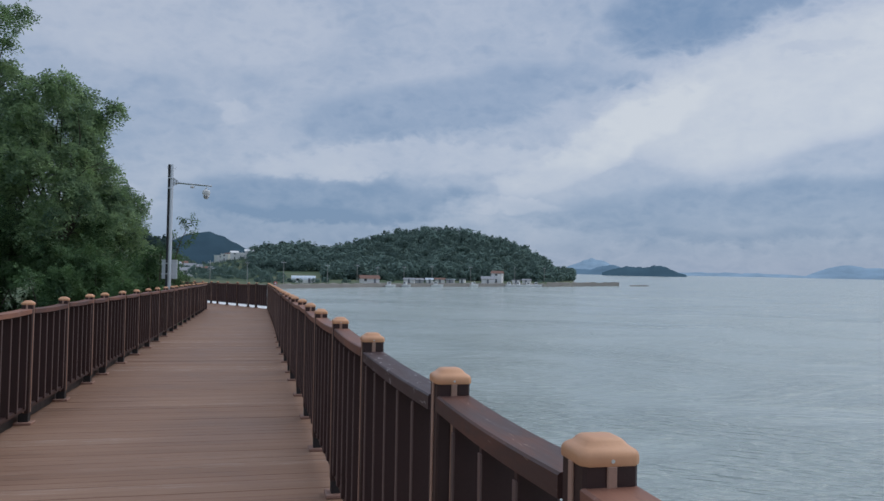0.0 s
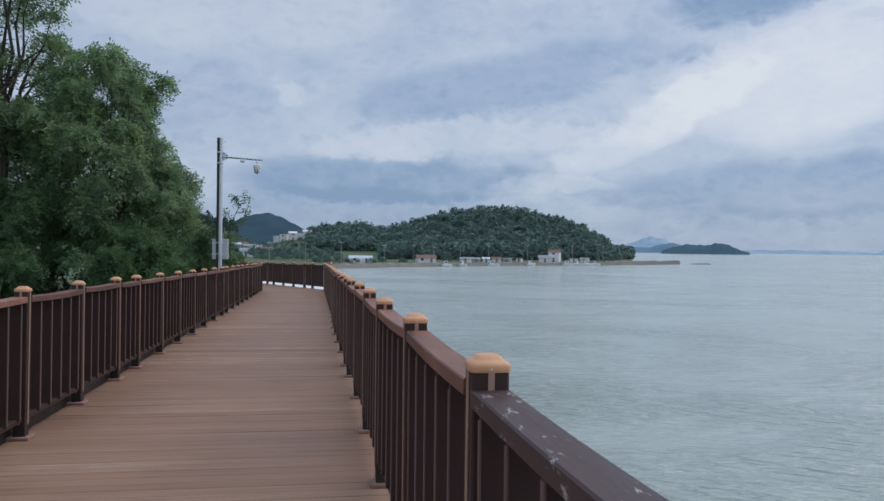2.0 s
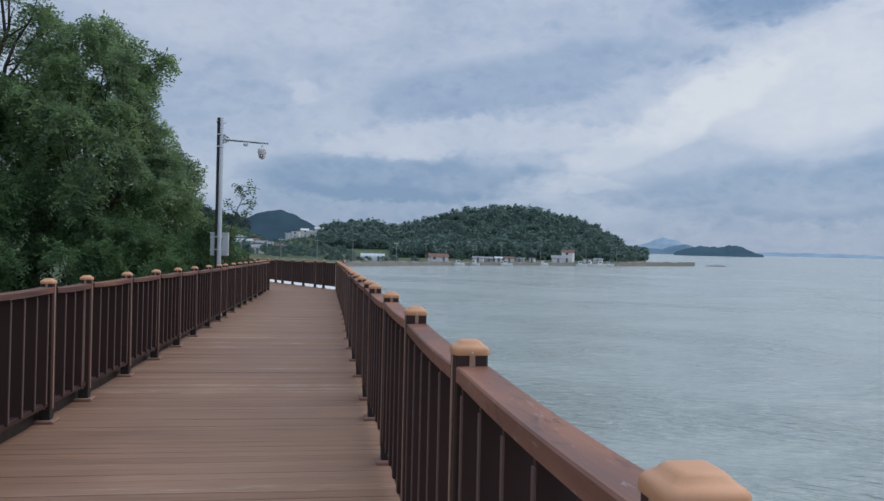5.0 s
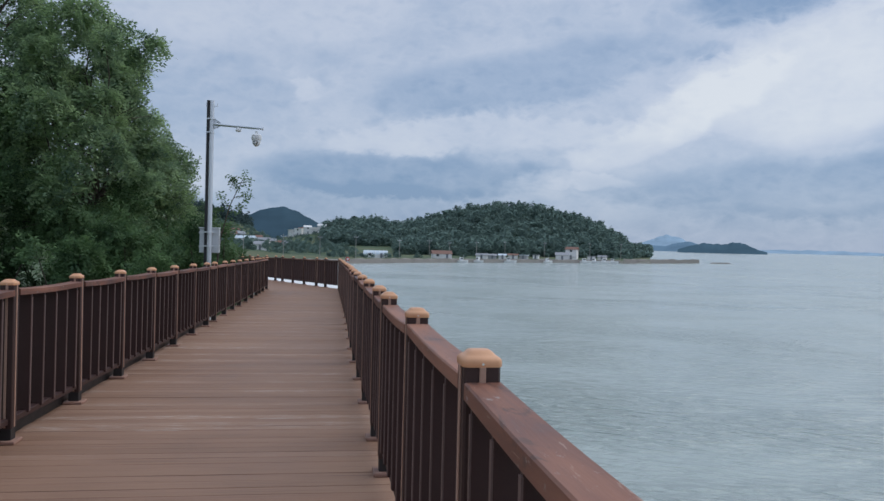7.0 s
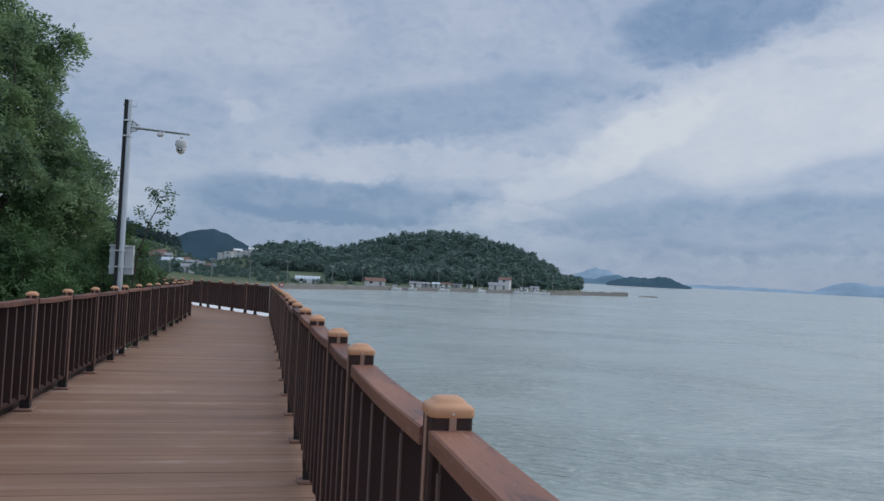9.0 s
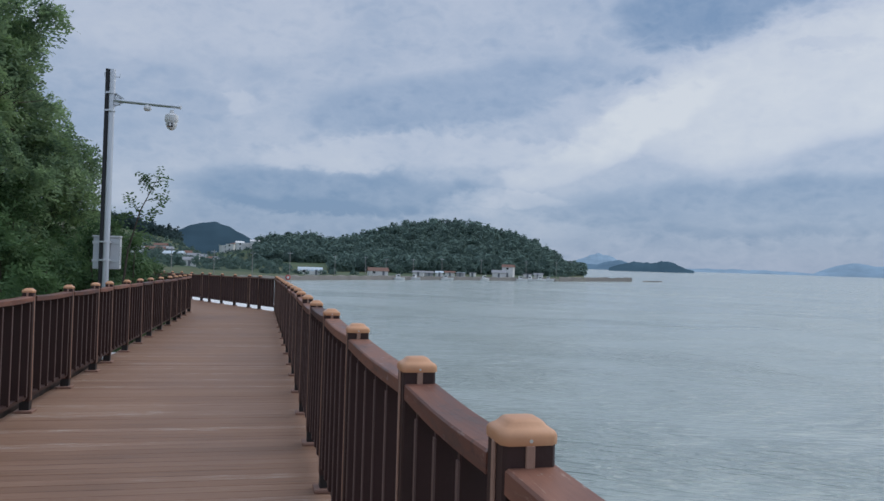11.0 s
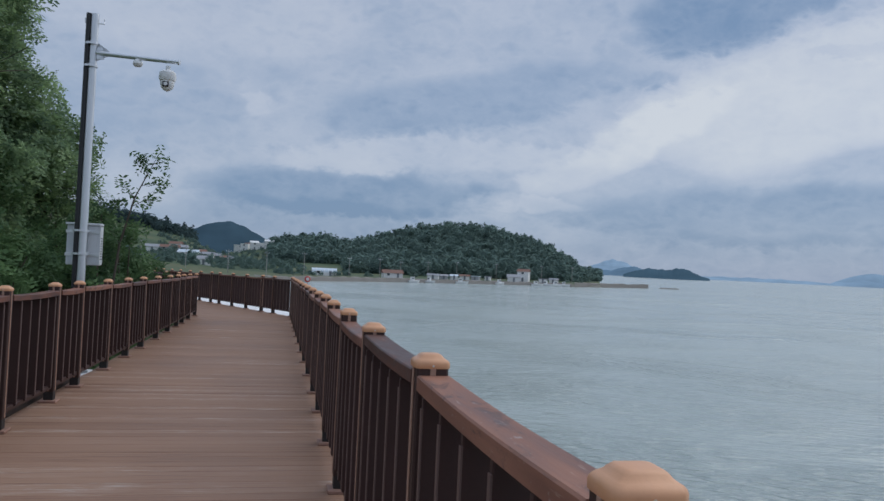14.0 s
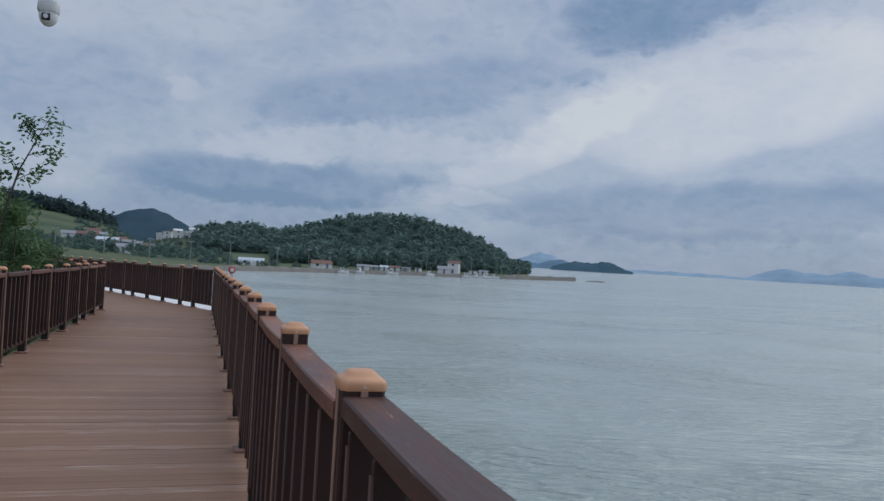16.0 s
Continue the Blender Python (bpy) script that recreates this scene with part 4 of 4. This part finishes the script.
rng = random.Random(77)
for i, (x, y, h, w) in enumerate((
        (-3.9, 33.2, 3.1, 1.3), (-4.6, 31.6, 3.6, 1.5), (-4.2, 29.6, 3.3, 1.2), (-5.6, 30.0, 4.2, 1.6), (-6.4, 28.6, 3.6, 1.5), (-5.0, 27.6, 2.9, 1.2),
        (-7.6, 29.6, 4.2, 1.7), (-8.6, 28.2, 3.8, 1.6), (-9.8, 29.2, 4.6, 1.8), (-11.4, 28.6, 4.4, 1.8), (-3.7, 35.2, 2.4, 1.1), (-5.2, 34.6, 3.2, 1.4),
        (-13.0, 29.4, 5.0, 1.9), (-6.2, 33.0, 3.8, 1.6), (-4.2, 26.0, 2.2, 1.0), (-6.2, 26.4, 2.6, 1.2), (-8.6, 26.2, 2.8, 1.3), (-10.8, 26.4, 3.2, 1.5), (-3.45, 29.6, 4.0, 0.85), (-3.0, 30.4, 3.2, 0.62), (-3.2, 31.6, 2.6, 0.7), (-2.95, 27.6, 2.0, 0.5))):
    shrub(x, y, -1.15, h, w, 100 + i, int(3600 * w * w))


# ---- village round the bay ----
WALL_W = solid("white_render", (0.84, 0.83, 0.81), 0.8, 0, 0.10, 0.8, 0.1, 6)
WALL_P = solid("pinkish_render", (0.60, 0.50, 0.46), 0.8, 0, 0.10, 0.8, 0.1, 6)
WALL_G = solid("grey_render", (0.42, 0.43, 0.44), 0.8, 0, 0.12, 0.8, 0.1, 6)
ROOF_B = solid("pale_blue_sheet_roof", (0.60, 0.68, 0.74), 0.5, 0, 0.08, 0.8)
ROOF_R = solid("brown_tile_roof", (0.22, 0.12, 0.09), 0.8, 0, 0.2, 1.5)
ROOF_G = solid("grey_sheet_roof", (0.30, 0.31, 0.33), 0.6, 0, 0.15, 1.0)
PANE = solid("dark_window_glass", (0.03, 0.04, 0.05), 0.1, 0, 0.05)
DOORM = solid("painted_door", (0.20, 0.22, 0.24), 0.5)


def shore_line(az):
    return 281 + 6.6 * max(az, 0)


def house(az, r, w, d, h, turn, wall, roof, kind, label, lift=0.0):
    """A small building with walls, a gable or flat roof, a door and windows."""
    a = float(bearing(az))
    x, y = r * math.sin(a), r * math.cos(a)
    z = float(land_height(x, y)) + lift
    p = empty("house", pose(x, y, z, 0, 0, -az + turn))
    part("wall", box((0, 0, h / 2 - 0.6), (w, d, h + 1.2), 0.05), wall, p)
    if kind == "gable":
        bm = bmesh.new()
        rh = d * 0.26
        e = 0.4
        low = [(-w / 2 - e, -d / 2 - e, h - 0.05), (w / 2 + e, -d / 2 - e, h - 0.05), (w / 2 + e, d / 2 + e, h - 0.05), (-w / 2 - e, d / 2 + e, h - 0.05)]
        top = [(-w / 2 - e, 0, h + rh), (w / 2 + e, 0, h + rh)]
        v = [bm.verts.new(q) for q in low + top]
        for f in ((0, 1, 5, 4), (2, 3, 4, 5), (0, 4, 3), (1, 2, 5), (3, 2, 1, 0)):
            bm.faces.new([v[i] for i in f])
        bmesh.ops.recalc_face_normals(bm, faces=bm.faces)
        part("roof", bm, roof, p)
    elif kind == "vault":
        bm = bmesh.new()
        rings = [[bm.verts.new((x1, -d / 2 * math.cos(math.pi * k / 10), h - 0.1 + 1.7 * math.sin(math.pi * k / 10))) for k in range(11)] for x1 in (-w / 2 - 0.2, w / 2 + 0.2)]
        for k in range(10):
            bm.faces.new((rings[0][k], rings[1][k], rings[1][k + 1], rings[0][k + 1]))
        bm.faces.new(rings[0])
        bm.faces.new(rings[1][::-1])
        bmesh.ops.recalc_face_normals(bm, faces=bm.faces)
        part("roof", bm, roof, p)
        for i in range(7):
            part("rib", tube([((i / 6 - 0.5) * w, -(d / 2 + 0.04) * math.cos(math.pi * k / 10), h - 0.08 + 1.73 * math.sin(math.pi * k / 10)) for k in range(11)], 0.07, 5), WALL_W, p)
    else:
        part("roof", box((0, 0, h + 0.12), (w + 0.5, d + 0.5, 0.26), 0.04), roof, p)
    n = max(1, int(w / 3.6))
    floors = 2 if h > 5 else 1
    for fl in range(floors):
        for i in range(n):
            xx = w * ((i + 0.5) / n - 0.5)
            if fl == 0 and i == n // 2:
                part("door", box((xx, -d / 2 - 0.02, 1.02), (0.95, 0.06, 2.05), 0.01), DOORM, p)
                continue
            win = part("window", box((xx, -d / 2 - 0.02, fl * 2.8 + 1.5), (1.35, 0.08, 1.15), 0.02), WALL_W, p)
            part("pane", box((xx, -d / 2 - 0.055, fl * 2.8 + 1.5), (1.15, 0.03, 0.95)), PANE, win)
    return tagged(p, label, "house")


W_LAB, S_LAB, G_LAB = "small white house by the far shore", "long low white shed with a rounded pale sheet roof", "grey-roofed village house among the fields"
house(3.45, 330, 9.6, 6, 1.5, 0, WALL_W, ROOF_B, "vault", S_LAB)
house(8.3, shore_line(8.3) + 9, 8.2, 5.5, 2.1, 10, WALL_W, ROOF_R, "gable", "white house with brown roof by the far shore")
house(17.9, shore_line(17.9) + 10, 5.6, 5.0, 5.05, -12, WALL_W, ROOF_R, "gable", "two-storey white house with brown roof by the quay")
house(17.2, shore_line(17.2) + 8, 6.5, 5.0, 2.4, 0, WALL_W, ROOF_G, "gable", W_LAB)
for az, k, w in ((11.3, 14, 6.0), (12.0, 17, 6.5), (12.8, 13, 4.5), (13.6, 18, 5.5), (14.4, 15, 6), (15.3, 15, 4.5), (19.3, 13, 5.5), (20.1, 14, 5)):
    house(az, shore_line(az) + k - 6, w * rng.uniform(0.5, 0.9), 3.0, 1.75, rng.uniform(-20, 20), rng.choice((WALL_W, WALL_W, WALL_G)), rng.choice((ROOF_G, ROOF_G, ROOF_B, ROOF_R)), rng.choice(("gable", "flat")), W_LAB)
for i in range(11):
    az = -2.6 + 0.21 * i
    house(az, 612 + rng.uniform(-18, 14), rng.uniform(4.5, 6.5), 5, rng.choice((3.0, 3.4, 5.2)), rng.uniform(-25, 25), WALL_W, rng.choice((WALL_W, WALL_W, ROOF_R)), rng.choice(("flat", "gable")), "white village house on the slope")
for az, r, w, wall, roof in ((-8.3, 400, 9, WALL_W, ROOF_G), (-7.2, 420, 15, WALL_G, ROOF_R), (-6.5, 430, 11, WALL_G, ROOF_G), (-5.9, 390, 14, WALL_W, ROOF_B), (-5.2, 440, 10, WALL_G, ROOF_R),
                             (-4.6, 425, 9, WALL_W, ROOF_G), (-4.1, 445, 8, WALL_P, ROOF_G), (-3.5, 450, 10, WALL_W, ROOF_R), (-3.0, 440, 7, WALL_G, ROOF_G), (-4.9, 330, 11, WALL_W, ROOF_G), (-6.8, 455, 10, WALL_W, ROOF_R)):
    house(az, r, w * 0.62, 4.8, 2.3, rng.uniform(-20, 20), wall, roof, "gable", G_LAB)


def utility_pole(az, r, h):
    a = float(bearing(az))
    x, y = r * math.sin(a), r * math.cos(a)
    p = empty("utility_pole", pose(x, y, float(land_height(x, y)), 0, 0, rng.uniform(-30, 30)))
    part("shaft", tube([(0, 0, -0.5), (0, 0, h)], [0.14, 0.09], 8), CONCRETE, p)
    part("crossarm", box((0, 0, h - 0.7), (1.8, 0.12, 0.12)), STEEL, p)
    for s in (-0.8, 0, 0.8):
        part("insulator", tube([(s, 0, h - 0.64), (s, 0, h - 0.40)], 0.06, 6), WHITE, p)
    return tagged(p, "pale concrete utility pole on the far shore road", "utility pole", "utility poles on the shore road")


for az in (-8.9, -6.0, -3.2, -0.6, 2.0, 5.2, 7.4, 8.9, 10.9, 13.0, 15.9, 19.2, 21.4):
    utility_pole(az, shore_line(az) + (11 if az > 0 else 4), rng.uniform(7.2, 8.8))


def arc_wall(name, pts, z0, z1, width, mat, label, category):
    """A wall or mole that follows az, r points round the bay."""
    bm = bmesh.new()
    prev = None
    for az, r in pts:
        a = float(bearing(az))
        ring = []
        for dr, z, k in ((-width / 2 - 1.2, z0, 0), (-width / 2, z1, 0), (width / 2, z1, 0), (width / 2 + 1.2, z0, 0)):
            ring.append(bm.verts.new(((r + dr) * math.sin(a), (r + dr) * math.cos(a), z + rng.uniform(-0.3, 0.3))))
        if prev:
            for i in range(3):
                bm.faces.new((prev[i], prev[i + 1], ring[i + 1], ring[i]))
        else:
            bm.faces.new(ring)
        prev = ring
    bm.faces.new(prev[::-1])
    bmesh.ops.recalc_face_normals(bm, faces=bm.faces)
    return tagged(put_mesh(name, mesh_of(name, bm, mat)), label, category, kind="structure")


RUBBLE = solid("weathered_rubble", (0.27, 0.25, 0.225), 0.95, 0, 0.35, 0.35, 0.6, 3)


arc_wall("sea_wall", [(k * 0.35, shore_line(k * 0.35) - 3) for k in range(-4, 62)], SEA - 1, SEA + 1.55, 3.0, RUBBLE, "pale stone sea wall along the far shore", "sea wall")
arc_wall("breakwater", [(21.6 + 0.25 * k, 418 + 3.6 * k) for k in range(0, 22)], SEA - 1, SEA + 2.1, 4.0, RUBBLE, "low stone breakwater reaching into the bay", "breakwater")
arc_wall("breakwater_tip", [(27.6 + 0.15 * k, 497 + 1.0 * k) for k in range(0, 10)], SEA - 1, SEA + 0.5, 2.0, RUBBLE, "dark rocks awash at the end of the breakwater", "rocks")


def boat(az, r, length, turn):
    a = float(bearing(az))
    p = empty("boat", pose(r * math.sin(a), r * math.cos(a), SEA, 0, 0, -az + turn))
    bm = bmesh.new()
    half = [(-length / 2, 0.9), (0, 1.05), (length * 0.32, 0.8), (length / 2, 0.05)]
    top = [bm.verts.new((x, s * w, 0.9 + 0.25 * (x > length * 0.2))) for s in (1, -1) for x, w in (half if s == 1 else half[::-1])]
    low = [bm.verts.new((v.co.x * 0.9, v.co.y * 0.6, -0.3)) for v in top]
    k = len(top)
    for i in range(k):
        bm.faces.new((top[i], top[(i + 1) % k], low[(i + 1) % k], low[i]))
    bm.faces.new(top)
    bm.faces.new(low[::-1])
    bmesh.ops.recalc_face_normals(bm, faces=bm.faces)
    part("hull", bm, WHITE, p)
    c = part("cabin", box((-length * 0.15, 0, 1.6), (length * 0.28, 1.4, 1.5), 0.08), WHITE, p)
    part("cabin_window", box((-length * 0.15, -0.71, 1.85), (length * 0.2, 0.04, 0.5)), PANE, c)
    part("mast", tube([(0.2, 0, 0.9), (0.2, 0, 3.6)], 0.05, 6), STEEL, p)
    return tagged(p, "small white fishing boat moored by the quay", "boat", "boats by the quay")


for az, n, t in ((9.9, 5, 20), (11.1, 4.5, -30), (13.4, 6, 10), (16.2, 5, 40), (18.9, 6, 15), (19.6, 5.5, -20), (20.3, 6, 30), (20.9, 5, 0)):
    boat(az, shore_line(az) - 8, n, t)


# ---- weeds along the landward edge ----
rng_w = np.random.default_rng(9)
weed = [(XL - 0.22 - rng_w.random() * 0.9, y, float(land_height(XL - 0.5, y)) + rng_w.uniform(0.0, 0.25), rng_w.uniform(0.10, 0.24)) for y in np.linspace(12, 37, 150)]
tagged(put_mesh("weeds", leaf_cloud("weeds", weed, 9000, 0.07, SHRUB, 41, 0.1)), "low green weeds beside the deck edge", "weeds", kind="stuff")


# ---- pale lumps added for the white patches on the bank beside the deck ----
def pale_lump(x, y, z, size, seed):
    rnd = random.Random(seed)
    bm = bmesh.new()
    bmesh.ops.create_icosphere(bm, subdivisions=2, radius=1.0)
    for v in bm.verts:
        v.co *= size * rnd.uniform(0.8, 1.15)
        v.co.z *= 0.55
    me = smooth(mesh_of("stone", bm, KERBWHITE), 50)
    return tagged(put_mesh("stone", me, None, pose(x, y, z, 0, 0, rnd.uniform(0, 180))), "pale lump standing for a white patch on the bank beside the deck", "stone", "stones on the bank")


for i, (x, y, size) in enumerate(((-2.42, 26.2, 0.16), (-2.5, 27.5, 0.20), (-2.45, 28.0, 0.12), (-2.55, 29.3, 0.18), (-2.5, 25.6, 0.12), (-2.4, 21.0, 0.10))):
    pale_lump(x, y, float(land_height(x, y)) + size * 0.4, size, 300 + i)
